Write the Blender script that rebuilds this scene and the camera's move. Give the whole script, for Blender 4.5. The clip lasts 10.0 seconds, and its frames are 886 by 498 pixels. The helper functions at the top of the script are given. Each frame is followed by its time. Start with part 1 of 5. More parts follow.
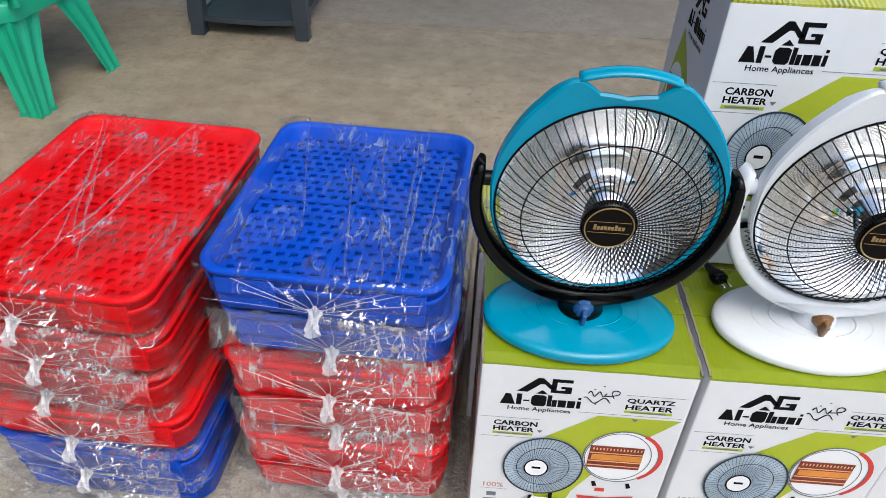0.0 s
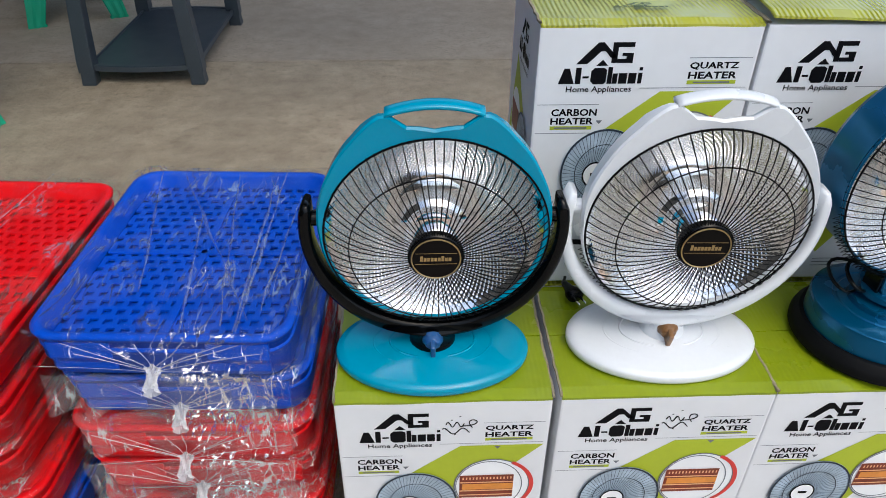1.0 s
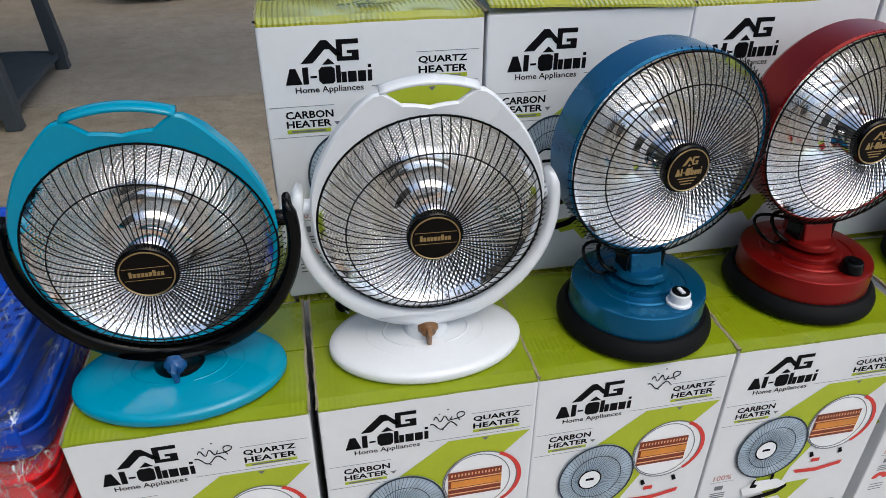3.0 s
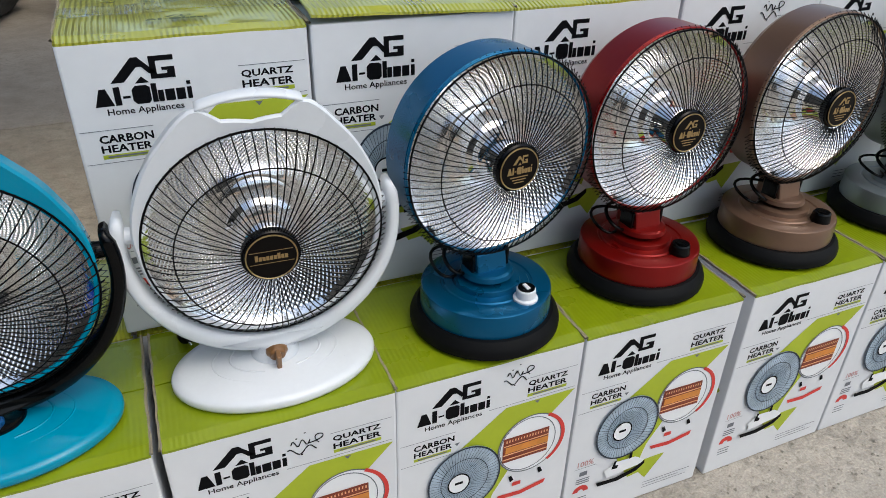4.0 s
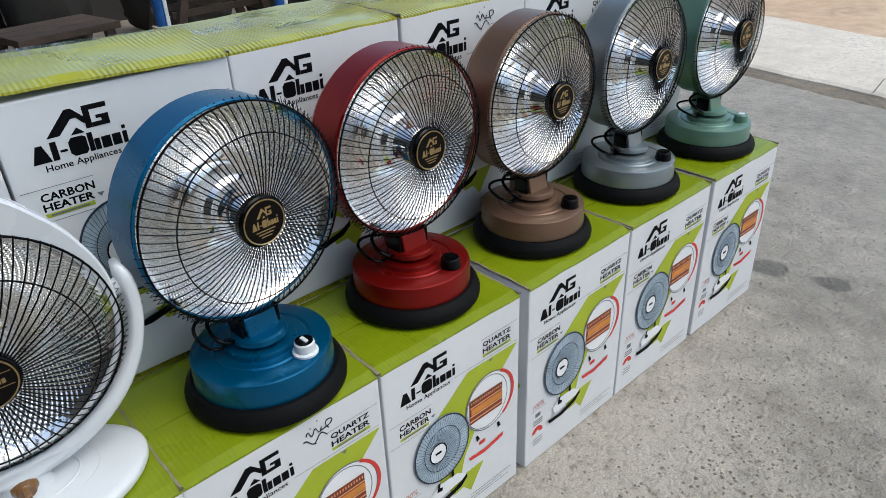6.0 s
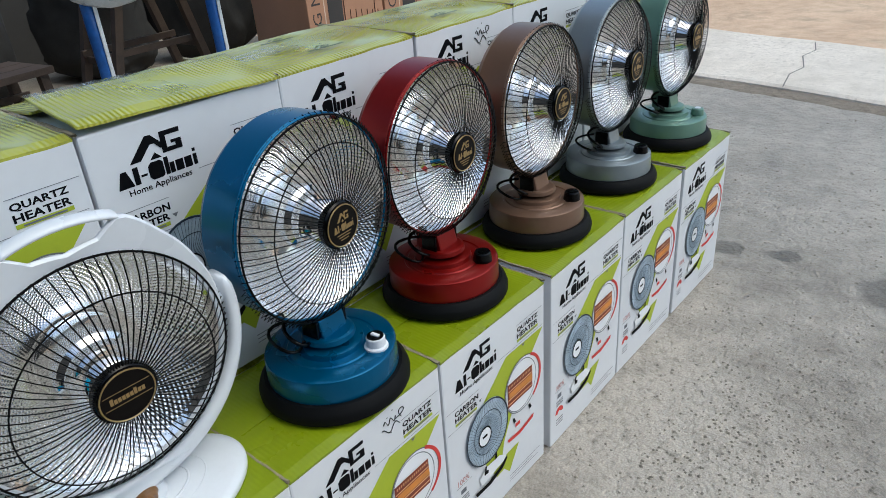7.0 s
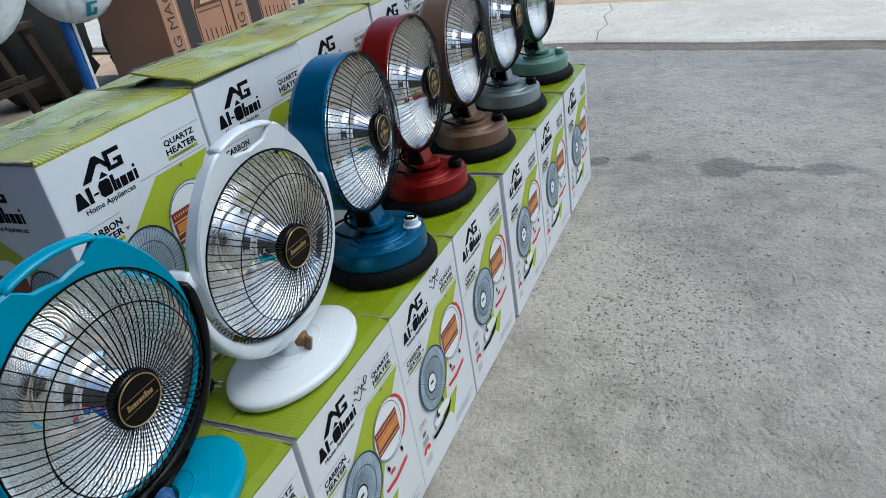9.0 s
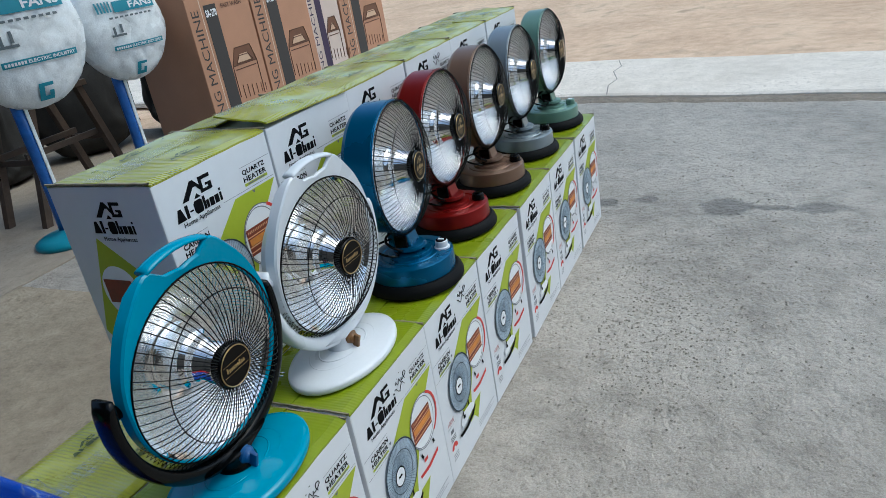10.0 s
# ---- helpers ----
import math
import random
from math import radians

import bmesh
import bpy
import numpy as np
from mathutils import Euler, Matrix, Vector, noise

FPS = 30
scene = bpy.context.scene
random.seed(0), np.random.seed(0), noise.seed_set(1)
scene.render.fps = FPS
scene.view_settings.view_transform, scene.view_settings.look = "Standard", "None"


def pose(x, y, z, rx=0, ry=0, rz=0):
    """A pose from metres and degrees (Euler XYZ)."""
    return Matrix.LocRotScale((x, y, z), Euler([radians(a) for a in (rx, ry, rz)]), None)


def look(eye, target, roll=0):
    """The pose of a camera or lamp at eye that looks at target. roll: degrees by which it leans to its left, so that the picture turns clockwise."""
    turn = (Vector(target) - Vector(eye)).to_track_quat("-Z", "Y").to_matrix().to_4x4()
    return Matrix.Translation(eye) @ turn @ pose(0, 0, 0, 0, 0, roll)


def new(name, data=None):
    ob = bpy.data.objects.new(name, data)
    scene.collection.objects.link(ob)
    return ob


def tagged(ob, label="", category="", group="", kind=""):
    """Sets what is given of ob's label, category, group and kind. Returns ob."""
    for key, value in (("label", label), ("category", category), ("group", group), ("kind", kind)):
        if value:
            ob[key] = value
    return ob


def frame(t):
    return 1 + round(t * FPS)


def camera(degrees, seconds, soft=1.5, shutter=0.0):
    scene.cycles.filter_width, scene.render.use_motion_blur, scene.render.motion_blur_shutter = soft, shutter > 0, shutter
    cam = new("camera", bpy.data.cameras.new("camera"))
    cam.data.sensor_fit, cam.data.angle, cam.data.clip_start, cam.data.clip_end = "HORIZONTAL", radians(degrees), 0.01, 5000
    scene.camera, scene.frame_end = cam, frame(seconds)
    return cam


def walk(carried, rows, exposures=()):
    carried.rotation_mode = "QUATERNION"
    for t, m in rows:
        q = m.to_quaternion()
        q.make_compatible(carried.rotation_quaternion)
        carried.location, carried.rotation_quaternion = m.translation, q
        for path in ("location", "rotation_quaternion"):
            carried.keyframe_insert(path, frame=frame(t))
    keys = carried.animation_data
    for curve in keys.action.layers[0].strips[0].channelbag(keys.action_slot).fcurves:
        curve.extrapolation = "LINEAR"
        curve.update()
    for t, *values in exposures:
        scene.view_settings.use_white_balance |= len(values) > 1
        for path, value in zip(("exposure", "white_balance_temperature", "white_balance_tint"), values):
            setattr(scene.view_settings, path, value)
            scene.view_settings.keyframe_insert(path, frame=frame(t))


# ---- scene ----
cam = camera(63.9, 10.0, soft=0.8)
PATH = [
    (0, (-0.039, -0.807, 1.337), (-0.103, 0.782, 0.124), 2.5),
    (0.5, (0.029, -0.788, 1.34), (0.134, 0.831, 0.171), 2.2),
    (1, (0.139, -0.786, 1.349), (0.21, 0.847, 0.197), 0.4),
    (1.5, (0.261, -0.764, 1.344), (0.262, 0.859, 0.175), -1.7),
    (2, (0.299, -0.772, 1.316), (0.339, 0.909, 0.233), -0.1),
    (2.2, (0.328, -0.777, 1.318), (0.46, 0.898, 0.233), -0.7),
    (3.5, (0.414, -0.817, 1.267), (0.878, 0.825, 0.225), 1.6),
    (4, (0.446, -0.809, 1.273), (1.125, 0.765, 0.243), 1.3),
    (4.5, (0.479, -0.814, 1.273), (1.323, 0.706, 0.283), 1.7),
    (5, (0.512, -0.816, 1.277), (1.498, 0.638, 0.322), 0.9),
    (5.5, (0.543, -0.817, 1.277), (1.609, 0.585, 0.329), -0.4),
    (5.7, (0.553, -0.813, 1.277), (1.642, 0.561, 0.313), -1.2),
    (6.8, (0.353, -0.721, 1.282), (1.673, 0.434, 0.321), -3.9),
    (7, (0.297, -0.716, 1.292), (1.624, 0.454, 0.361), -4.3),
    (7.5, (0.144, -0.745, 1.291), (1.523, 0.376, 0.374), -4.7),
    (8, (0.01, -0.775, 1.314), (1.407, 0.302, 0.373), -6.7),
    (8.5, (-0.147, -0.749, 1.315), (1.368, 0.167, 0.384), -7.1),
    (9, (-0.317, -0.685, 1.301), (1.251, 0.121, 0.356), -9.7),
    (9.5, (-0.436, -0.703, 1.331), (1.186, 0.114, 0.494), -9.3),
    (10, (-0.569, -0.767, 1.343), (1.05, 0.086, 0.538), -9.9),
]
EXPOSURES = [(0.0, 0.84, 6400, 5), (0.5, 0.68, 6350, 5), (1.5, 0.6, 6350, 5), (2.0, 0.42, 6400, 5), (3.5, 0.42, 6450, 4), (7.0, 0.36, 6050, 0), (10.0, 0.32, 5750, -3)]
walk(cam, [(t, look(eye, target, roll)) for t, eye, target, roll in PATH], EXPOSURES)

# ---- world, sun and sky ----
world = bpy.data.worlds.new("sky")
scene.world = world
world.use_nodes = True
wn = world.node_tree
sky = wn.nodes.new("ShaderNodeTexSky")
sky.sky_type = "NISHITA"
sky.sun_disc = False
sky.sun_elevation = radians(59)
sky.sun_rotation = radians(150)
sky.dust_density = 3.5
sky.air_density = 1.0
wn.nodes["Background"].inputs["Strength"].default_value = 0.15
wn.links.new(sky.outputs[0], wn.nodes["Background"].inputs["Color"])

sun_data = bpy.data.lights.new("sun", "SUN")
sun_data.energy = 0.5
sun_data.angle = radians(46)
sun_data.color = (1.0, 0.96, 0.9)
sun = new("sun", sun_data)
sun.matrix_world = look((2.5, -3.9, 8.0), (0.8, 0.3, 0.5))


# ---- materials ----
def rgb(h):
    """Linear colour from a hex sRGB value."""
    vals = [int(h[i:i + 2], 16) / 255 for i in (0, 2, 4)]
    return tuple(v / 12.92 if v <= 0.04045 else ((v + 0.055) / 1.055) ** 2.4 for v in vals)


def surface(name, colour, rough=0.5, metal=0.0, vary=0.12, scale=8.0, grain=120.0, bump=0.05, coat=0.0, rough_vary=0.1, spec=0.5):
    """Principled surface with stains at one scale, grain at another, and fine relief."""
    m = bpy.data.materials.new(name)
    m.use_nodes = True
    nt = m.node_tree
    n, l = nt.nodes, nt.links
    b = n["Principled BSDF"]
    co = n.new("ShaderNodeTexCoord")
    info = n.new("ShaderNodeObjectInfo")
    shift = n.new("ShaderNodeVectorMath")
    shift.operation = "ADD"
    mul = n.new("ShaderNodeMath")
    mul.operation = "MULTIPLY"
    mul.inputs[1].default_value = 37.0
    l.new(info.outputs["Random"], mul.inputs[0])
    l.new(co.outputs["Object"], shift.inputs[0])
    l.new(mul.outputs[0], shift.inputs[1])
    big = n.new("ShaderNodeTexNoise")
    big.inputs["Scale"].default_value = scale
    big.inputs["Detail"].default_value = 6
    fine = n.new("ShaderNodeTexNoise")
    fine.inputs["Scale"].default_value = grain
    fine.inputs["Detail"].default_value = 3
    for t in (big, fine):
        l.new(shift.outputs[0], t.inputs["Vector"])
    add = n.new("ShaderNodeMath")
    add.operation = "MULTIPLY_ADD"
    add.inputs[1].default_value = 0.4
    l.new(fine.outputs[0], add.inputs[0])
    l.new(big.outputs[0], add.inputs[2])
    ramp = n.new("ShaderNodeValToRGB")
    ramp.color_ramp.elements[0].position, ramp.color_ramp.elements[1].position = 0.45, 0.95
    ramp.color_ramp.elements[0].color = (*[c * (1 - vary) for c in colour], 1)
    ramp.color_ramp.elements[1].color = (*[min(1, c * (1 + vary)) for c in colour], 1)
    l.new(add.outputs[0], ramp.inputs[0])
    l.new(ramp.outputs[0], b.inputs["Base Color"])
    rr = n.new("ShaderNodeMapRange")
    rr.inputs["To Min"].default_value = max(0.02, rough - rough_vary)
    rr.inputs["To Max"].default_value = min(1, rough + rough_vary)
    l.new(big.outputs[0], rr.inputs["Value"])
    l.new(rr.outputs[0], b.inputs["Roughness"])
    b.inputs["Metallic"].default_value = metal
    b.inputs["Coat Weight"].default_value = coat
    b.inputs["Coat Roughness"].default_value = 0.08
    b.inputs["Specular IOR Level"].default_value = spec
    if bump:
        bp = n.new("ShaderNodeBump")
        bp.inputs["Strength"].default_value = bump
        bp.inputs["Distance"].default_value = 0.004
        l.new(add.outputs[0], bp.inputs["Height"])
        l.new(bp.outputs[0], b.inputs["Normal"])
    return m


def concrete(name, low, high, pit_scale, pit, stains=(), rough=0.85):
    """Worn concrete: broad stains, grit, and pits; stains are damp ovals (x, y, half sizes)."""
    m = bpy.data.materials.new(name)
    m.use_nodes = True
    nt = m.node_tree
    n, l = nt.nodes, nt.links
    b = n["Principled BSDF"]
    co = n.new("ShaderNodeTexCoord")
    tex = []
    for sc, det in ((0.9, 8), (9.0, 8), (pit_scale, 5)):
        t = n.new("ShaderNodeTexNoise")
        t.inputs["Scale"].default_value = sc
        t.inputs["Detail"].default_value = det
        t.inputs["Roughness"].default_value = 0.62
        l.new(co.outputs["Object"], t.inputs["Vector"])
        tex.append(t)
    a = n.new("ShaderNodeMath")
    a.operation = "MULTIPLY_ADD"
    a.inputs[1].default_value = 0.7
    l.new(tex[1].outputs[0], a.inputs[0])
    l.new(tex[0].outputs[0], a.inputs[2])
    ramp = n.new("ShaderNodeValToRGB")
    ramp.color_ramp.elements[0].position, ramp.color_ramp.elements[1].position = 0.55, 1.15
    ramp.color_ramp.elements[0].color, ramp.color_ramp.elements[1].color = (*low, 1), (*high, 1)
    l.new(a.outputs[0], ramp.inputs[0])
    pr = n.new("ShaderNodeValToRGB")
    pr.color_ramp.elements[0].position, pr.color_ramp.elements[1].position = 0.33, 0.47
    pr.color_ramp.elements[0].color = (0.52, 0.5, 0.47, 1)
    pr.color_ramp.elements[1].color = (1, 1, 1, 1)
    l.new(tex[2].outputs[0], pr.inputs[0])
    mix = n.new("ShaderNodeMix")
    mix.data_type, mix.blend_type = "RGBA", "MULTIPLY"
    mask = n.new("ShaderNodeMapRange")
    mask.inputs["From Min"].default_value, mask.inputs["From Max"].default_value = 0.42, 0.62
    mask.inputs["To Min"].default_value, mask.inputs["To Max"].default_value = 0.1, 0.75
    l.new(tex[0].outputs[0], mask.inputs["Value"])
    l.new(mask.outputs[0], mix.inputs["Factor"])
    l.new(ramp.outputs[0], mix.inputs[6])
    l.new(pr.outputs[0], mix.inputs[7])
    grain = n.new("ShaderNodeTexNoise")
    grain.inputs["Scale"].default_value = 210
    grain.inputs["Detail"].default_value = 3
    l.new(co.outputs["Object"], grain.inputs["Vector"])
    gm = n.new("ShaderNodeMapRange")
    gm.inputs["From Min"].default_value, gm.inputs["From Max"].default_value = 0.3, 0.7
    gm.inputs["To Min"].default_value, gm.inputs["To Max"].default_value = 0.8, 1.16
    l.new(grain.outputs[0], gm.inputs["Value"])
    shade = gm.outputs[0]
    for sx, sy, rx, ry in stains:
        mp = n.new("ShaderNodeMapping")
        mp.vector_type = "TEXTURE"
        mp.inputs["Location"].default_value = (sx, sy, 0)
        mp.inputs["Scale"].default_value = (rx, ry, 1)
        l.new(co.outputs["Object"], mp.inputs[0])
        ln = n.new("ShaderNodeVectorMath")
        ln.operation = "LENGTH"
        l.new(mp.outputs[0], ln.inputs[0])
        wob = n.new("ShaderNodeMath")
        wob.operation = "MULTIPLY_ADD"
        wob.inputs[1].default_value = 1.5
        l.new(tex[1].outputs[0], wob.inputs[0])
        l.new(ln.outputs["Value"], wob.inputs[2])
        ring = n.new("ShaderNodeMapRange")
        ring.interpolation_type = "SMOOTHSTEP"
        ring.inputs["From Min"].default_value, ring.inputs["From Max"].default_value = 1.5, 1.9
        ring.inputs["To Min"].default_value, ring.inputs["To Max"].default_value = 0.5, 1.0
        l.new(wob.outputs[0], ring.inputs["Value"])
        mm = n.new("ShaderNodeMath")
        mm.operation = "MULTIPLY"
        l.new(shade, mm.inputs[0])
        l.new(ring.outputs[0], mm.inputs[1])
        shade = mm.outputs[0]
    fin = n.new("ShaderNodeVectorMath")
    fin.operation = "SCALE"
    l.new(mix.outputs[2], fin.inputs[0])
    l.new(shade, fin.inputs["Scale"])
    l.new(fin.outputs[0], b.inputs["Base Color"])
    b.inputs["Roughness"].default_value = rough
    h = n.new("ShaderNodeMath")
    h.operation = "MULTIPLY_ADD"
    h.inputs[1].default_value = 1.6
    l.new(tex[1].outputs[0], h.inputs[0])
    l.new(tex[2].outputs[0], h.inputs[2])
    bp = n.new("ShaderNodeBump")
    bp.inputs["Strength"].default_value = pit
    bp.inputs["Distance"].default_value = 0.02
    l.new(h.outputs[0], bp.inputs["Height"])
    l.new(bp.outputs[0], b.inputs["Normal"])
    return m


def film_material(name, tint, gloss, milk_glint, stretch=(6, 40, 6), base=0.0, glint=0.6):
    """Thin clear wrapping film: see-through, with crinkled gloss and a little milkiness. Pale lines imitate crease
    glints.
    """
    m = bpy.data.materials.new(name)
    m.use_nodes = True
    nt = m.node_tree
    n, l = nt.nodes, nt.links
    n.remove(n["Principled BSDF"])
    out = n["Material Output"]
    clear = n.new("ShaderNodeBsdfTransparent")
    clear.inputs[0].default_value = (*tint, 1)
    shine = n.new("ShaderNodeBsdfGlossy")
    shine.inputs["Roughness"].default_value = 0.03
    white = n.new("ShaderNodeBsdfDiffuse")
    white.inputs[0].default_value = (0.85, 0.86, 0.88, 1)
    co = n.new("ShaderNodeTexCoord")
    mp = n.new("ShaderNodeMapping")
    mp.inputs["Scale"].default_value = stretch
    l.new(co.outputs["Object"], mp.inputs[0])
    t = n.new("ShaderNodeTexNoise")
    t.inputs["Scale"].default_value = 1.6
    t.inputs["Detail"].default_value = 4
    t.inputs["Distortion"].default_value = 0.5
    l.new(mp.outputs[0], t.inputs["Vector"])
    bp = n.new("ShaderNodeBump")
    bp.inputs["Strength"].default_value = 0.9
    bp.inputs["Distance"].default_value = 0.012
    l.new(t.outputs[0], bp.inputs["Height"])
    l.new(bp.outputs[0], shine.inputs["Normal"])
    edge = n.new("ShaderNodeLayerWeight")
    edge.inputs[0].default_value = 0.5
    cube = n.new("ShaderNodeMath")
    cube.operation = "POWER"
    cube.inputs[1].default_value = 3.0
    l.new(edge.outputs["Facing"], cube.inputs[0])
    fr = n.new("ShaderNodeMath")
    fr.operation = "MULTIPLY_ADD"
    fr.inputs[1].default_value = 0.22
    fr.inputs[2].default_value = gloss
    l.new(cube.outputs[0], fr.inputs[0])
    off = n.new("ShaderNodeMath")
    off.operation = "SUBTRACT"
    off.inputs[1].default_value = 0.5
    l.new(t.outputs[0], off.inputs[0])
    mag = n.new("ShaderNodeMath")
    mag.operation = "ABSOLUTE"
    l.new(off.outputs[0], mag.inputs[0])
    patch = n.new("ShaderNodeTexNoise")
    patch.inputs["Scale"].default_value = 9.0
    l.new(co.outputs["Object"], patch.inputs["Vector"])
    # White lines painted along the noise imitate highlights on the creases.
    line = n.new("ShaderNodeMapRange")
    line.inputs["From Min"].default_value, line.inputs["From Max"].default_value = 0.0, 0.03
    line.inputs["To Min"].default_value, line.inputs["To Max"].default_value = milk_glint, 0.02
    l.new(mag.outputs[0], line.inputs["Value"])
    keep = n.new("ShaderNodeMapRange")
    keep.inputs["From Min"].default_value, keep.inputs["From Max"].default_value = 0.48, 0.6
    l.new(patch.outputs[0], keep.inputs["Value"])
    rp = n.new("ShaderNodeMath")
    rp.operation = "MULTIPLY"
    l.new(line.outputs[0], rp.inputs[0])
    l.new(keep.outputs[0], rp.inputs[1])
    # Stronger gloss on the same lines imitates glints.
    streak = n.new("ShaderNodeMapRange")
    streak.inputs["From Min"].default_value, streak.inputs["From Max"].default_value = 0.0, 0.03
    streak.inputs["To Min"].default_value, streak.inputs["To Max"].default_value = glint, 0.0
    l.new(mag.outputs[0], streak.inputs["Value"])
    lit = n.new("ShaderNodeMath")
    lit.operation = "MULTIPLY_ADD"
    l.new(streak.outputs[0], lit.inputs[0])
    l.new(keep.outputs[0], lit.inputs[1])
    l.new(fr.outputs[0], lit.inputs[2])
    haze = n.new("ShaderNodeMath")
    haze.operation = "ADD"
    haze.inputs[1].default_value = base
    l.new(rp.outputs[0], haze.inputs[0])
    rp = haze
    m1 = n.new("ShaderNodeMixShader")
    l.new(rp.outputs[0], m1.inputs[0])
    l.new(clear.outputs[0], m1.inputs[1])
    l.new(white.outputs[0], m1.inputs[2])
    m2 = n.new("ShaderNodeMixShader")
    l.new(lit.outputs[0], m2.inputs[0])
    l.new(m1.outputs[0], m2.inputs[1])
    l.new(shine.outputs[0], m2.inputs[2])
    l.new(m2.outputs[0], out.inputs[0])
    return m


def flap_material(name, colour, ribs=0.4, glare=1.0):
    """Printed carton top under shiny tape: fine cross creases that catch the light."""
    m = surface(name, colour, rough=0.3, vary=0.1, scale=5, grain=60, bump=0.0, spec=0.5, rough_vary=0.12)
    n, l = m.node_tree.nodes, m.node_tree.links
    b = n["Principled BSDF"]
    co = n.new("ShaderNodeTexCoord")
    t = n.new("ShaderNodeTexWave")
    t.bands_direction = "X"
    t.inputs["Scale"].default_value = 38.0
    t.inputs["Distortion"].default_value = 1.6
    t.inputs["Detail"].default_value = 3.0
    t.inputs["Detail Scale"].default_value = 0.6
    l.new(co.outputs["Object"], t.inputs["Vector"])
    where = n.new("ShaderNodeTexNoise")
    where.inputs["Scale"].default_value = 7.0
    l.new(co.outputs["Object"], where.inputs["Vector"])
    wm = n.new("ShaderNodeMapRange")
    wm.inputs["From Min"].default_value, wm.inputs["From Max"].default_value = 0.4, 0.6
    l.new(where.outputs[0], wm.inputs["Value"])
    ht = n.new("ShaderNodeMath")
    ht.operation = "MULTIPLY"
    l.new(t.outputs[0], ht.inputs[0])
    l.new(wm.outputs[0], ht.inputs[1])
    wv = n.new("ShaderNodeMath")
    wv.operation = "ADD"
    l.new(ht.outputs[0], wv.inputs[0])
    l.new(where.outputs[0], wv.inputs[1])
    bp = n.new("ShaderNodeBump")
    bp.inputs["Strength"].default_value = ribs
    bp.inputs["Distance"].default_value = 0.004
    l.new(wv.outputs[0], bp.inputs["Height"])
    l.new(bp.outputs[0], b.inputs["Normal"])
    b.inputs["Coat Roughness"].default_value = 0.05
    b.inputs["Coat Weight"].default_value = glare
    b.inputs["Coat IOR"].default_value = 1.9
    l.new(bp.outputs[0], b.inputs["Coat Normal"])
    return m


FLOOR_STAINS = [(2.68, -0.55, 0.1, 0.12), (2.66, -0.92, 0.065, 0.12), (2.67, -0.74, 0.03, 0.1), (2.76, -0.18, 0.04, 0.06), (2.72, 0.02, 0.06, 0.06)]
FLOOR = concrete("worn concrete", rgb("746c61"), rgb("b8b0a4"), 42, 0.75, FLOOR_STAINS, 0.32)
# Browner copy of FLOOR; part of its darkness is shade put into colour.
FLOOR_BACK = concrete("shade-toned brown concrete", rgb("7b7060"), rgb("a89b86"), 26, 0.5)
SLAB = concrete("pale slab concrete", rgb("c9c0b2"), rgb("e8dfd2"), 30, 0.25)
SHOP = concrete("smooth brown cement", rgb("84796b"), rgb("a09586"), 60, 0.12)
DIRT = concrete("sandy dirt", rgb("b9987a"), rgb("dcc0a2"), 3, 0.4)
# Dark tone stands in for shop dimness and cuts bounce from the left wall.
DARK_PLASTER = surface("plaster darkened for shade", rgb("3b3936"), 0.9, vary=0.3, scale=2, bump=0.2)
PLASTER = surface("grey plaster", rgb("b4b1a9"), 0.85, vary=0.2, scale=2, bump=0.2)
ROOFING = surface("corrugated sheet", rgb("8a8f92"), 0.5, metal=0.4, vary=0.2, scale=3)
CARD = surface("white printed card", rgb("dcdee1"), 0.55, vary=0.04, scale=4, grain=40, bump=0.08)
KRAFT = surface("raw corrugated edge", rgb("8f8672"), 0.9, vary=0.2, scale=30)
GREEN_TOP = flap_material("taped lime green card", rgb("aeb030"), 0.7, 0.85)
GREEN_PLAIN = flap_material("lime green card", rgb("82920f"), 0.1, 0.12)
LIME = surface("lime print", rgb("a9b72a"), 0.5, vary=0.06, bump=0.02)
INK = surface("black print", rgb("0c0d10"), 0.6, vary=0.1, bump=0.0, spec=0.08)
GREY_INK = surface("grey print", rgb("6b6f76"), 0.5, vary=0.1, bump=0.0)
RED_INK = surface("red print", rgb("cf3a33"), 0.5, vary=0.08, bump=0.0)
ORANGE_INK = surface("orange print", rgb("d88a3a"), 0.5, vary=0.15, scale=30, bump=0.0)
BROWN_INK = surface("brown print", rgb("7d3420"), 0.5, vary=0.2, scale=30, bump=0.0)
BLUE_INK = surface("pale blue print", rgb("a9bac8"), 0.5, vary=0.3, scale=20, bump=0.0)
NAVY_INK = surface("dark blue print", rgb("24303f"), 0.5, vary=0.15, bump=0.0)
WHITE_INK = surface("white print", rgb("eceef0"), 0.5, vary=0.03, bump=0.0)
PEN = surface("black marker ink", rgb("1a1b20"), 0.6, vary=0.1, bump=0.0, spec=0.1)
# Milky cross streaks imitate glare on the ribs of the tape.
TAPE = film_material("clear packing tape", (0.97, 0.97, 0.9), 0.05, 0.25, (90, 3, 3), 0.01)
CHROME = surface("polished reflector", (0.9, 0.9, 0.9), 0.07, metal=1.0, vary=0.03, scale=10, bump=0.0, rough_vary=0.04)
WIRE = surface("black coated wire", rgb("040405"), 0.45, vary=0.1, bump=0.0, spec=0.12)
BLACK = surface("glossy black plastic", rgb("040506"), 0.18, vary=0.1, bump=0.02, spec=0.2)
RUBBER = surface("dark rubber", rgb("08090b"), 0.6, vary=0.15, bump=0.1, spec=0.15)
GOLD = surface("gold trim", rgb("b59a6a"), 0.3, metal=0.8, vary=0.05, bump=0.0)
BADGE = surface("dark brown badge", rgb("0c0908"), 0.4, vary=0.1, bump=0.0, spec=0.12)
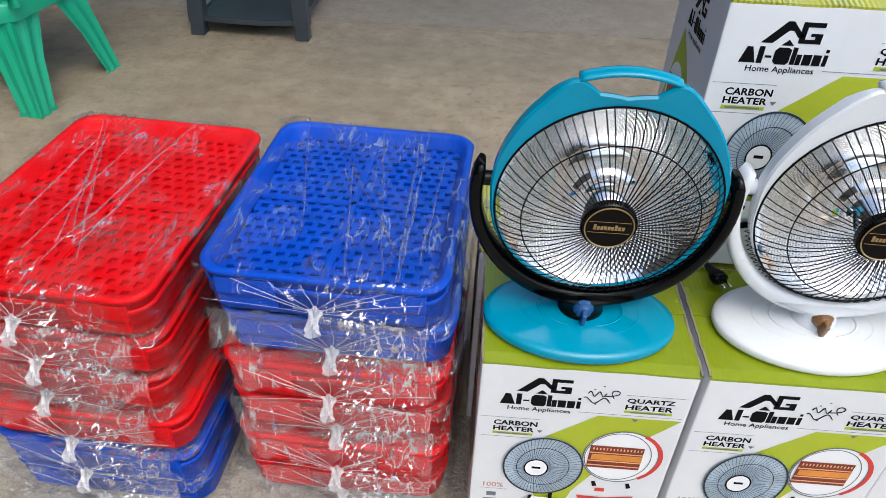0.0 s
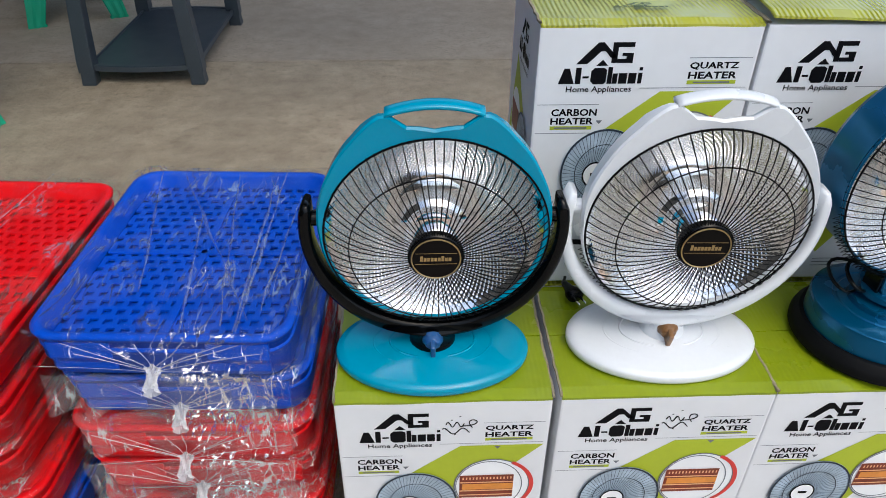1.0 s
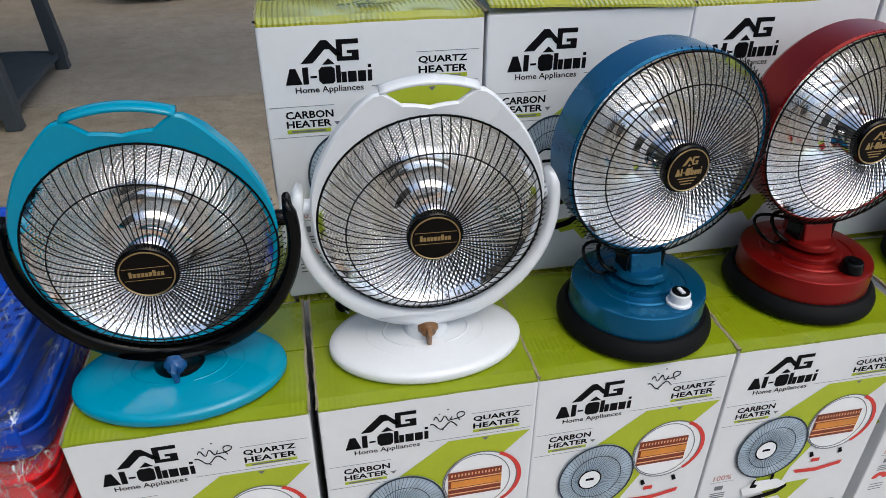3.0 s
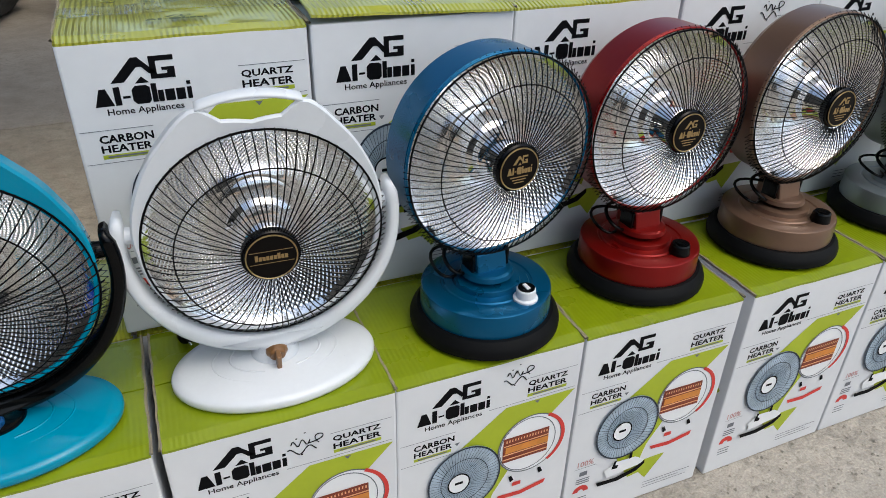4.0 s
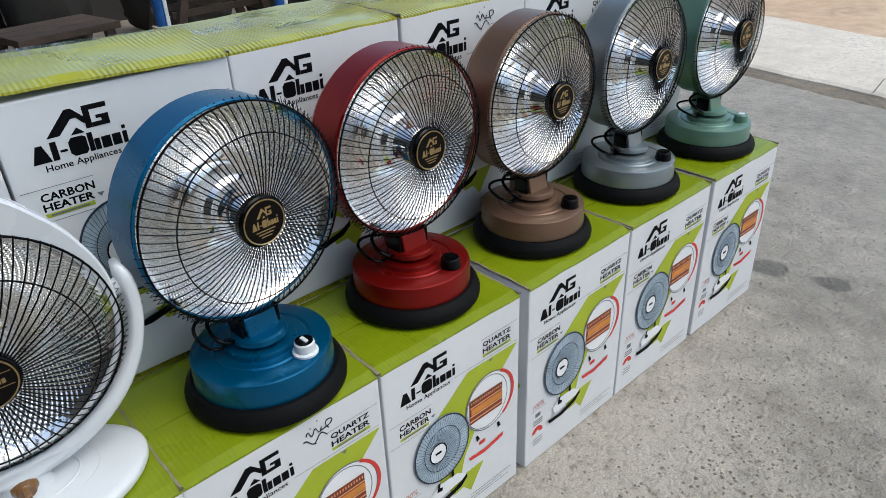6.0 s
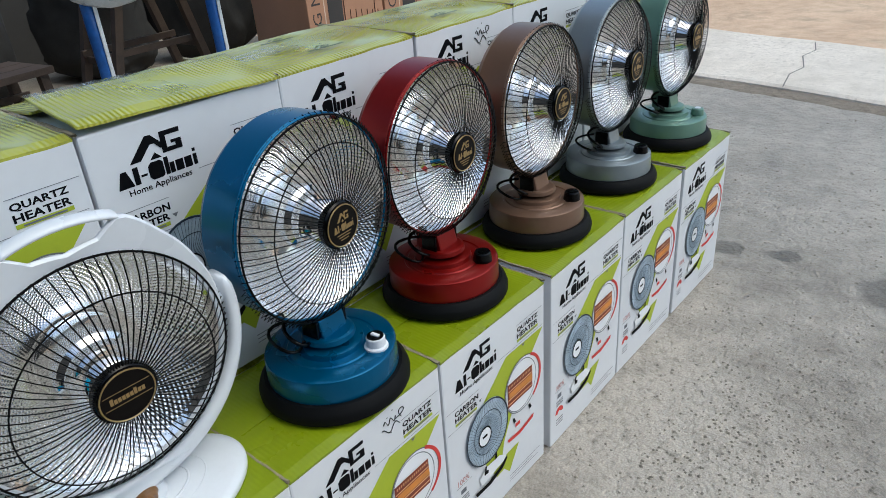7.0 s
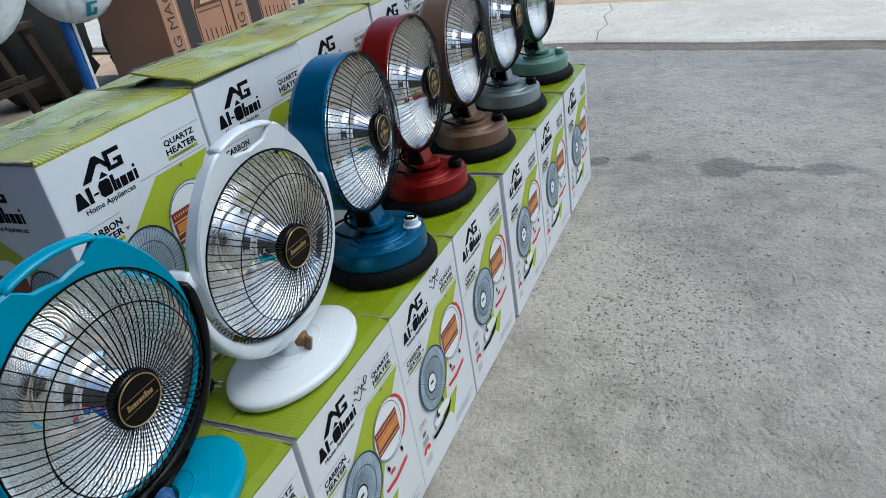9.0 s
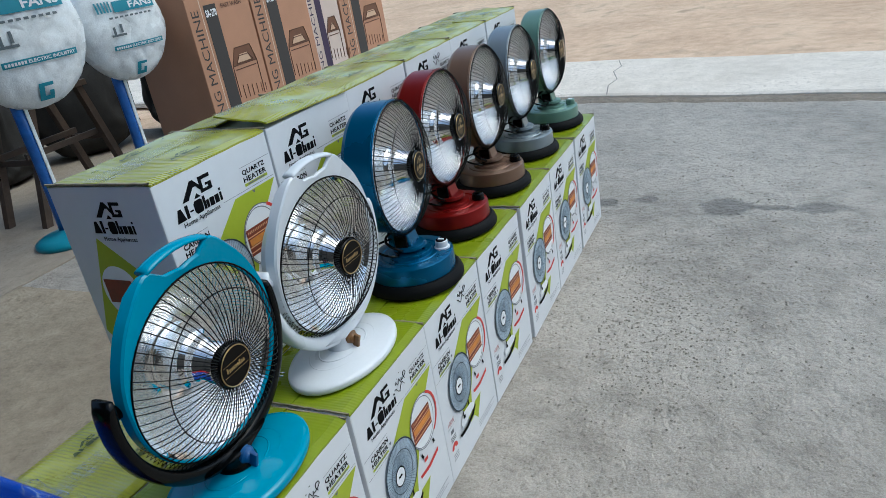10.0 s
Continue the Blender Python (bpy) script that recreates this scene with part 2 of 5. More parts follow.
TEAL = surface("glossy teal plastic", rgb("048cad"), 0.18, vary=0.05, bump=0.02, spec=0.4, rough_vary=0.04)
WHITE_PLASTIC = surface("white plastic", rgb("dde1e6"), 0.3, vary=0.03, bump=0.02, coat=0.2)
KNOB_BROWN = surface("brown knob plastic", rgb("7a5632"), 0.3, vary=0.1, bump=0.02)
KNOB_BLUE = surface("dark blue knob plastic", rgb("1d4f86"), 0.3, vary=0.1, bump=0.02)
PAINTS = {
    "blue": surface("metallic blue paint", rgb("065c86"), 0.28, metal=0.6, vary=0.05, bump=0.01, coat=0.05),
    "red": surface("metallic red paint", rgb("84100d"), 0.3, metal=0.55, vary=0.05, bump=0.01, coat=0.05),
    "bronze": surface("metallic bronze paint", rgb("7d6250"), 0.35, metal=0.5, vary=0.05, bump=0.01, coat=0.2),
    "silver": surface("metallic silver paint", rgb("8d979d"), 0.32, metal=0.6, vary=0.05, bump=0.01, coat=0.2),
    "green": surface("metallic sage green paint", rgb("6d8f80"), 0.35, metal=0.4, vary=0.05, bump=0.01, coat=0.2),
}
TRAY_RED = surface("red plastic", rgb("d80814"), 0.45, vary=0.08, bump=0.02, spec=0.15)
TRAY_BLUE = surface("blue plastic", rgb("0648bc"), 0.4, vary=0.08, bump=0.02, spec=0.15)
BAG = film_material("clear polythene bag", (0.992, 0.992, 0.995), 0.012, 0.1, (26, 7, 26), 0.0, 0.75)
BAG_TAIL = film_material("gathered polythene", (0.97, 0.97, 0.98), 0.03, 0.55, (30, 9, 9), 0.06)
BAG_KNOT = film_material("knotted polythene", (0.97, 0.97, 0.98), 0.08, 0.5, (30, 30, 30), 0.3)
BAG_FOLD = film_material("creased polythene", (0.98, 0.98, 0.98), 0.3, 0.35, (40, 14, 40), 0.08, 0.6)
FAN_BAG = surface("milky polythene", rgb("dfe3e5"), 0.28, vary=0.2, scale=11, bump=1.0)
CHAIR_GREEN = surface("green chair plastic", rgb("1fa57f"), 0.35, vary=0.06, bump=0.02)
RACK_GREY = surface("dark grey plastic", rgb("363f47"), 0.4, vary=0.08, bump=0.03)
FAN_BLUE = surface("blue wrapped pole", rgb("2a5fa8"), 0.35, vary=0.25, scale=20, bump=0.1)
FAN_TEAL = surface("teal print on film", rgb("1f8296"), 0.4, vary=0.1, bump=0.05)
BROWN_CARD = surface("brown corrugated card", rgb("b08468"), 0.8, vary=0.08, scale=5, bump=0.08)
PALE_CARD = surface("pale washed card", rgb("cbb9ad"), 0.8, vary=0.08, scale=5, bump=0.08)
PURPLE_INK = surface("dark purple print", rgb("3a2c46"), 0.7, vary=0.1, bump=0.0)
DARK_CARD_INK = surface("charcoal print on card", rgb("3a3634"), 0.7, vary=0.1, bump=0.0)
CARD_LINE = surface("brown line print", rgb("5a3a28"), 0.7, vary=0.1, bump=0.0)
DARK_WOOD = surface("dark worn wood", rgb("54453a"), 0.7, vary=0.3, scale=12, bump=0.2)
# Dimness of the shop is put into this dark colour.
DARK_CLUTTER = surface("dark clutter cloth", rgb("2b2a28"), 0.9, vary=0.4, scale=9, bump=0.5)
GRIT = surface("loose grit", rgb("8f897e"), 0.9, vary=0.3, scale=30)
STAIN = surface("damp stain", rgb("77746d"), 0.7, vary=0.2, scale=12, bump=0.3)


# ---- mesh helpers ----
def part(name, bm, material, parent=None, label="", smooth=False):
    """Links a bmesh as one mesh object under a thing or a part."""
    me = bpy.data.meshes.new(name)
    if smooth:
        for f in bm.faces:
            f.smooth = True
    if smooth == "crisp":
        for e in bm.edges:
            if len(e.link_faces) == 2 and e.calc_face_angle() > 0.5:
                e.smooth = False
    bm.to_mesh(me)
    bm.free()
    me.materials.append(material)
    ob = new(name, me)
    if parent:
        ob.parent = parent
    if label:
        tagged(ob, label)
    return ob


def pieces(name, bm, material, parent):
    """Links each loose island of a bmesh as a part of its own."""
    done = set()
    bm.faces.ensure_lookup_table()
    for start in bm.faces:
        if start in done:
            continue
        todo, island = [start], []
        while todo:
            f = todo.pop()
            if f not in done:
                done.add(f)
                island.append(f)
                todo += [g for e in f.edges for g in e.link_faces]
        one = bmesh.new()
        made = {v: one.verts.new(v.co) for v in dict.fromkeys(v for f in island for v in f.verts)}
        for f in island:
            one.faces.new([made[v] for v in f.verts])
        part(name, one, material, parent)
    bm.free()


def thing(name, m, label, category, group="", kind=""):
    ob = new(name)
    ob.empty_display_size = 0.05
    ob.matrix_basis = m
    return tagged(ob, label, category, group, kind)


def block(bm, x0, x1, y0, y1, z0, z1, bevel=0.0, seg=2, m=None):
    ret = bmesh.ops.create_cube(bm, size=1, matrix=Matrix.Translation(((x0 + x1) / 2, (y0 + y1) / 2, (z0 + z1) / 2)) @ Matrix.Diagonal((x1 - x0, y1 - y0, z1 - z0, 1)))
    vs = ret["verts"]
    if bevel:
        es = list({e for v in vs for e in v.link_edges})
        r2 = bmesh.ops.bevel(bm, geom=es, offset=bevel, segments=seg, affect="EDGES", profile=0.6)
        vs = list({v for f in r2["faces"] for v in f.verts} | {v for v in vs if v.is_valid})
    if m is not None:
        bmesh.ops.transform(bm, matrix=m, verts=[v for v in vs if v.is_valid])
    return bm


def bm_block(*a, **k):
    return block(bmesh.new(), *a, **k)


def loft(rings, close=True, cap=(False, False), m=None):
    """A skin through rings of equally many points."""
    bm = bmesh.new()
    made = [[bm.verts.new(p if m is None else m @ Vector(p)) for p in r] for r in rings]
    n = len(made[0])
    for a, b in zip(made, made[1:]):
        for i in range(n if close else n - 1):
            j = (i + 1) % n
            bm.faces.new((a[i], a[j], b[j], b[i]))
    for k, r in ((0, made[0]), (1, made[-1])):
        if cap[k]:
            bm.faces.new(r if k else r[::-1])
    bmesh.ops.recalc_face_normals(bm, faces=bm.faces)
    return bm


def lathe(profile, seg=32, m=None, cap=(True, True), sx=1.0, sy=1.0):
    """Turns (radius, z) round z."""
    rings = [[(r * sx * math.cos(2 * math.pi * i / seg), r * sy * math.sin(2 * math.pi * i / seg), z) for i in range(seg)] for r, z in profile]
    return loft(rings, True, cap, m)


def tube(bm, pts, r, n=5, closed=False, m=None):
    """A round wire along points, added to bm."""
    pts = [Vector(p) for p in pts]
    k = len(pts)
    rings = []
    up = Vector((0.13, 0.29, 0.95))
    for i, p in enumerate(pts):
        a = pts[(i - 1) % k] if (closed or i) else pts[0]
        b = pts[(i + 1) % k] if (closed or i < k - 1) else pts[-1]
        d = (b - a).normalized()
        if abs(d.dot(up)) > 0.97:
            up = Vector((0.95, 0.13, 0.29))
        s = d.cross(up).normalized()
        u = s.cross(d)
        rings.append([bm.verts.new((m @ q) if m is not None else q) for q in (p + r * (math.cos(2 * math.pi * j / n) * s + math.sin(2 * math.pi * j / n) * u) for j in range(n))])
    for i in range(k if closed else k - 1):
        a, b = rings[i], rings[(i + 1) % k]
        for j in range(n):
            bm.faces.new((a[j], a[(j + 1) % n], b[(j + 1) % n], b[j]))
    return bm


def poly(bm, pts, y):
    """A flat print on an upright face, from (x, z) points, at depth y."""
    bm.faces.new([bm.verts.new((x, y, z)) for x, z in pts])
    return bm


def rect(bm, x0, x1, z0, z1, y):
    return poly(bm, [(x0, z0), (x1, z0), (x1, z1), (x0, z1)], y)


def oval(bm, cx, cz, rx, rz, y, n=40, inner=0.0, a0=0.0, a1=360.0):
    """A printed disc, ring or arc."""
    full = a1 - a0 >= 360
    k = n if full else n + 1
    ang = [radians(a0 + (a1 - a0) * i / n) for i in range(k)]
    out = [bm.verts.new((cx + rx * math.cos(a), y, cz + rz * math.sin(a))) for a in ang]
    if not inner:
        bm.faces.new(out)
        return bm
    inn = [bm.verts.new((cx + rx * inner * math.cos(a), y, cz + rz * inner * math.sin(a))) for a in ang]
    for i in range(n):
        j = (i + 1) % k
        bm.faces.new((out[i], out[j], inn[j], inn[i]))
    return bm


def letters(text, x0, x1, z0, z1, y, vertical=False):
    """A word in the built-in font, fitted to a box on an upright face."""
    cu = bpy.data.curves.new("word", "FONT")
    cu.body = text
    cu.resolution_u = 2
    cu.offset = 0.0 if vertical else (0.03 if text.isupper() else 0.014)
    ob = bpy.data.objects.new("word", cu)
    me = bpy.data.meshes.new_from_object(ob)
    bm = bmesh.new()
    bm.from_mesh(me)
    bpy.data.objects.remove(ob)
    bpy.data.curves.remove(cu)
    bpy.data.meshes.remove(me)
    xs, ys = [v.co.x for v in bm.verts], [v.co.y for v in bm.verts]
    lo, hi, bo, to = min(xs), max(xs), min(ys), max(ys)
    for v in bm.verts:
        u, w = (v.co.x - lo) / (hi - lo), (v.co.y - bo) / (to - bo)
        if vertical:
            u, w = 1 - w, u
        v.co = (x0 + u * (x1 - x0), y, z0 + w * (z1 - z0))
    return bm


def bars(bm, x0, x1, z0, z1, y, heights, gap=0.18):
    """A row of plain bars that stands for a name."""
    step = (x1 - x0) / len(heights)
    for i, (lo, hi) in enumerate(heights):
        rect(bm, x0 + i * step, x0 + (i + 1 - gap) * step, z0 + lo * (z1 - z0), z0 + hi * (z1 - z0), y)
    return bm

# ---- large structure ----
KERB_X = 4.62


def ground_sheet(name, x0, x1, y0, y1, z, nx, ny, amp, material, label):
    bm = bmesh.new()
    bmesh.ops.create_grid(bm, x_segments=nx, y_segments=ny, size=0.5, matrix=Matrix.Translation(((x0 + x1) / 2, (y0 + y1) / 2, z)) @ Matrix.Diagonal((x1 - x0, y1 - y0, 1, 1)))
    for v in bm.verts:
        v.co.z += amp * noise.noise(v.co * 1.7) + amp * 0.4 * noise.noise(v.co * 7.0)
        if name == "floor":
            v.co.x = x0 + (v.co.x - x0) * (KERB_X + 0.3 + 0.17 * (v.co.y + 0.5) - x0) / (x1 - x0)
    return tagged(part(name, bm, material, smooth=True), label, "ground", kind="structure")


ground_sheet("ground", -900, 900, -900, 900, -0.03, 20, 20, 0.0, DIRT, "sandy bare dirt ground beyond the forecourt")
ground_sheet("floor", -6.0, KERB_X, -6.0, 2.85, -0.001, 100, 90, 0.0012, FLOOR, "worn pitted grey concrete forecourt floor")
ground_sheet("floor_back", -6.0, 1.5, 0.3, 2.85, 0.004, 60, 30, 0.0008, FLOOR_BACK, "brown concrete floor behind the cartons, partly darkened for shade")
floor_shop = part("floor_shop", bm_block(-6.0, KERB_X, 2.853, 8.0, -0.2, 0.008, 0.004), SHOP)
tagged(floor_shop, "smooth brown cement shop floor behind the joint", "floor", kind="structure")


def slab_edge():
    """The raised walkway slab beside the forecourt, with a worn wavering edge."""
    rows = []
    for i in range(121):
        y = -9 + 0.15 * i
        w = 0.03 * noise.noise(Vector((y * 1.3, 0, 0))) + 0.012 * noise.noise(Vector((y * 6, 3, 0)))
        w2 = 0.05 * noise.noise(Vector((y * 0.9, 7, 0)))
        x0 = KERB_X + 0.02 + w + 0.17 * (y + 0.5)
        x1 = x0 + 1.28 + w2 + 0.04 * y
        rows.append([(x0 - 0.02, y, -0.05), (x0, y, 0.02), (x0 + 0.03, y, 0.032), (x1 - 0.05, y, 0.032), (x1, y, 0.02), (x1 + 0.05, y, -0.05)])
    return loft(rows, close=False)


pavement = part("pavement", slab_edge(), SLAB)
tagged(pavement, "pale concrete walkway slab with a chipped edge", "pavement", kind="structure")


def gutter():
    """A low uneven strip along the slab's edge, browner and darker than the floor."""
    rows = []
    for i in range(241):
        y = -9 + 0.075 * i
        x0 = KERB_X + 0.02 + 0.17 * (y + 0.5)
        w = 0.13 + 0.05 * noise.noise(Vector((y * 1.1, 2, 0))) + 0.03 * noise.noise(Vector((y * 7, 5, 0)))
        rows.append([(x0 - w, y, -0.002), (x0 - w * 0.7, y, 0.006 + 0.004 * noise.noise(Vector((y * 4, 1, 1)))), (x0 - w * 0.25, y, 0.009 + 0.005 * noise.noise(Vector((y * 5, 9, 1)))), (x0 + 0.03, y, 0.014)])
    return loft(rows, close=False)


tagged(part("gutter", gutter(), concrete("brown gutter strip", rgb("6f665a"), rgb("958a7b"), 25, 0.8)), "low brown strip along the slab, darker than the floor", "gutter", kind="structure")


def crack(pts, w, z):
    bm = bmesh.new()
    for (xa, ya), (xb, yb) in zip(pts, pts[1:]):
        d = Vector((xb - xa, yb - ya, 0)).normalized()
        s = Vector((-d.y, d.x, 0)) * w
        a, b = Vector((xa, ya, z)), Vector((xb, yb, z))
        bm.faces.new([bm.verts.new(p) for p in (a - s, b - s, b + s, a + s)])
    return bm


crack_line = part("crack", crack([(4.8, 0.45), (5.1, 0.5), (5.3, 0.47), (5.6, 0.56), (5.8, 0.53), (6.05, 0.6)], 0.004, 0.0335), STAIN)
tagged(crack_line, "dark crack across the pale walkway slab", "crack", kind="structure")

# The opposite and left walls are unseen additions that block sky light.
for nm, a, lab in (("wall_back", (-3.6, 5.0, 6.2, 6.4, 0.0, 2.2), "plaster shop back wall coloured dark for the dim interior"), ("wall_opposite", (-30.0, 30.0, -12.4, -12.0, -0.1, 2.4), "added grey plaster wall, out of view, that blocks low light from the front"), ("wall_left", (-2.9, -2.7, -11.9, 6.4, -0.05, 3.6), "added dark side wall, out of view, that blocks light from the left")):
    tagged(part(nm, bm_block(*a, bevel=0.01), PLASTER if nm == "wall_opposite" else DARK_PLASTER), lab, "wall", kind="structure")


def corrugated(x0, x1, y0, y1, z):
    rows = []
    n = int((x1 - x0) / 0.04)
    for i in range(n + 1):
        x = x0 + (x1 - x0) * i / n
        dz = 0.018 * math.sin(i * math.pi / 2)
        rows.append([(x, y0, z + dz - 0.25), (x, y1, z + dz), (x, y1, z + dz + 0.006), (x, y0, z + dz - 0.244)])
    return loft(rows, close=True)


# Unseen roof sheet, added and sized to shade the floor at the back.
tagged(part("ceiling", corrugated(-2.7, 2.3, 0.9, 3.0, 3.5), ROOFING), "added corrugated metal roof, out of view, that shades the floor behind the cartons", "roof", kind="structure")

# ---- heater cartons ----
BW, BD, BH = 0.353, 0.288, 0.5


def name_shapes(bm, x0, x1, z0, z1, y):
    """Plain shapes that stand for the maker's name: a wedge, bars, a dash and stepped blocks."""
    w, h = x1 - x0, z1 - z0
    poly(bm, [(x0, z0), (x0 + 0.19 * w, z0), (x0 + 0.125 * w, z1), (x0 + 0.06 * w, z1)], y)
    poly(bm, [(x0 + (0.475 + 0.093 * cx) * w, z0 + (0.5 + 0.53 * cz) * h) for cx, cz in ((-1, -0.6), (-0.6, -1), (0.7, -1), (1, -0.7), (1, 0.75), (0.6, 1), (-0.6, 1), (-1, 0.6))], y)
    for a, b, c, d in ((0.2, 0.265, 0, 1.05), (0.285, 0.36, 0.36, 0.5), (0.58, 0.635, 0, 1.08), (0.64, 0.7, 0, 0.66), (0.715, 0.815, 0, 0.68), (0.83, 0.925, 0, 0.68), (0.945, 0.995, 0, 0.7), (0.95, 0.99, 0.84, 1.05)):
        rect(bm, x0 + a * w, x0 + b * w, z0 + c * h, z0 + d * h, y)
    return bm


def logo_mark(bm, x0, x1, z0, z1, y):
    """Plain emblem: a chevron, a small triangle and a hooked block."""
    X = lambda u: x0 + u * (x1 - x0)
    Z = lambda w: z0 + w * (z1 - z0)
    poly(bm, [(X(0), Z(0.08)), (X(0.2), Z(0.08)), (X(0.42), Z(0.62)), (X(0.5), Z(0.62)), (X(0.6), Z(0.35)), (X(0.72), Z(0.35)), (X(0.46), Z(1)), (X(0.36), Z(1))][::1], y)
    poly(bm, [(X(0.36), Z(0)), (X(0.58), Z(0)), (X(0.47), Z(0.26))], y)
    for a, b, c, d in ((0.62, 1.0, 0.8, 1.0), (0.62, 0.72, 0.12, 0.8), (0.72, 1.0, 0.12, 0.3), (0.88, 1.0, 0.3, 0.55), (0.8, 0.88, 0.42, 0.55)):
        rect(bm, X(a), X(b), Z(c), Z(d), y - 0.0001 * (a > 0.7))
    return bm


def carton_front(box, y=0.0):
    """All that is printed on a carton's front, as flat layers just proud of the card."""
    e = 0.0006
    bm = bmesh.new()
    poly(bm, [(0.205, 0.388), (0.346, 0.388), (0.30, 0.34), (0.245, 0.27), (0.19, 0.17), (0.178, 0.122), (0.246, 0.124), (0.206, 0.062), (0.185, 0.087), (0.158, 0.083), (0.12, 0.15), (0.105, 0.25), (0.118, 0.318)], y - e)
    part("lime_swath", bm, LIME, box)
    part("emblem", logo_mark(bmesh.new(), 0.062, 0.152, 0.432, 0.47, y - e), INK, box)
    tagged(part("name_print", name_shapes(bmesh.new(), 0.036, 0.172, 0.402, 0.428, y - e), INK, box), kind="stuff")
    part("lettering", letters("Home Appliances", 0.05, 0.157, 0.385, 0.398, y - e), INK, box)
    part("lettering", letters("QUARTZ", 0.246, 0.326, 0.424, 0.437, y - e), INK, box)
    part("lettering", letters("HEATER", 0.246, 0.326, 0.409, 0.421, y - e), INK, box)
    part("lettering", letters("CARBON", 0.03, 0.106, 0.346, 0.359, y - e), INK, box)
    part("lettering", letters("HEATER", 0.03, 0.102, 0.331, 0.343, y - e), INK, box)
    part("lime_bar", rect(bmesh.new(), 0.246, 0.326, 0.4, 0.4065, y - e), LIME, box)
    part("lime_bar", rect(bmesh.new(), 0.03, 0.1, 0.3215, 0.328, y - e), LIME, box)
    bm = bmesh.new()
    for x0, x1, z in ((0.243, 0.345, 0.4435), (0.17, 0.345, 0.3935), (0.006, 0.108, 0.366), (0.006, 0.12, 0.3145), (0.018, 0.07, 0.158)):
        rect(bm, x0, x1, z, z + 0.0009, y - e)
    rect(bm, 0.256, 0.316, 0.4018, 0.4045, y - 2 * e)
    rect(bm, 0.037, 0.092, 0.3235, 0.3262, y - 2 * e)
    poly(bm, [(0.106, 0.338), (0.117, 0.338), (0.1115, 0.331)], y - e)
    poly(bm, [(0.262, 0.386), (0.274, 0.386), (0.268, 0.379)], y - 2 * e)
    for i, (x0, x1) in enumerate(((0.205, 0.33), (0.205, 0.3), (0.205, 0.322))):
        rect(bm, x0, x1, 0.046 - 0.008 * i, 0.0475 - 0.008 * i, y - 2 * e)
    rect(bm, 0.032, 0.05, 0.135, 0.147, y - e)
    for i in range(3):
        rect(bm, 0.026, 0.058, 0.112 + 0.006 * i, 0.115 + 0.006 * i, y - e)
        rect(bm, 0.026, 0.058, 0.052 + 0.008 * i, 0.0545 + 0.008 * i, y - e)
    tagged(part("small_print", bm, GREY_INK, box), kind="stuff")
    part("lettering", letters("100%", 0.024, 0.062, 0.163, 0.178, y - e), surface_cache("faded red print", "c28f8c"), box)
    # quartz heater picture
    bm = oval(bmesh.new(), 0.262, 0.281, 0.0665, 0.0715, y - 2 * e)
    pieces("picture", bm, WHITE_INK, box)
    bm = oval(bmesh.new(), 0.262, 0.281, 0.0675, 0.0725, y - 3 * e, inner=0.965)
    oval(bm, 0.257, 0.281, 0.0595, 0.0665, y - 3 * e, inner=0.97)
    pieces("picture", bm, GREY_INK, box)
    bm = oval(bmesh.new(), 0.262, 0.281, 0.0745, 0.0735, y - 3.5 * e, n=24, inner=0.9, a0=-55, a1=62)
    poly(bm, [(0.2, 0.16), (0.205, 0.15), (0.25, 0.146), (0.303, 0.157), (0.306, 0.168), (0.25, 0.157)], y - 3 * e)
    rect(bm, 0.232, 0.25, 0.176, 0.186, y - 3 * e)
    pieces("picture", bm, RED_INK, box)
    part("picture", rect(bmesh.new(), 0.205, 0.3, 0.249, 0.311, y - 4 * e), BROWN_INK, box)
    bm = bmesh.new()
    rect(bm, 0.21, 0.3, 0.272, 0.288, y - 5 * e)
    part("picture", bm, ORANGE_INK, box)
    bm = bmesh.new()
    for z in (0.291, 0.268, 0.256):
        rect(bm, 0.205, 0.3, z, z + 0.0028, y - 5.5 * e)
    for i in range(15):
        rect(bm, 0.21 + 0.006 * i, 0.2125 + 0.006 * i, 0.3, 0.306, y - 5 * e)
    tagged(part("picture", bm, surface_cache("pale orange print", "e9b184"), box), kind="stuff")
    bm = bmesh.new()
    for x in (0.222, 0.285):
        poly(bm, [(x, 0.205), (x + 0.006, 0.207), (x + 0.012, 0.193), (x + 0.004, 0.19)], y - 3 * e)
    pieces("picture", bm, INK, box)
    # carbon heater picture
    cx, cz, rx, rz = 0.128, 0.241, 0.073, 0.083
    part("picture", oval(bmesh.new(), cx, cz, rx, rz, y - 6 * e), BLUE_INK, box)
    part("picture", oval(bmesh.new(), cx - 0.008, cz - 0.004, rx * 0.62, rz * 0.62, y - 6.5 * e), surface_cache("steel blue print", "9fb2c2"), box)
    bm = oval(bmesh.new(), cx, cz, rx, rz, y - 8 * e, inner=0.955)
    oval(bm, cx, cz, rx * 0.66, rz * 0.66, y - 8 * e, inner=0.97)
    for i in range(60):
        a = 2 * math.pi * i / 60
        c, s = math.cos(a), math.sin(a)
        p0, p1 = (cx - 0.012 + 0.02 * c, cz - 0.004 + 0.023 * s), (cx + rx * 0.97 * c, cz + rz * 0.97 * s)
        nx, nz = -s * 0.0004, c * 0.0004
        poly(bm, [(p0[0] - nx, p0[1] - nz), (p1[0] - nx, p1[1] - nz), (p1[0] + nx, p1[1] + nz), (p0[0] + nx, p0[1] + nz)], y - 7.5 * e)
    tagged(part("picture", bm, NAVY_INK, box), kind="stuff")
    bm = oval(bmesh.new(), cx - 0.012, cz - 0.004, 0.021, 0.024, y - 8.5 * e)
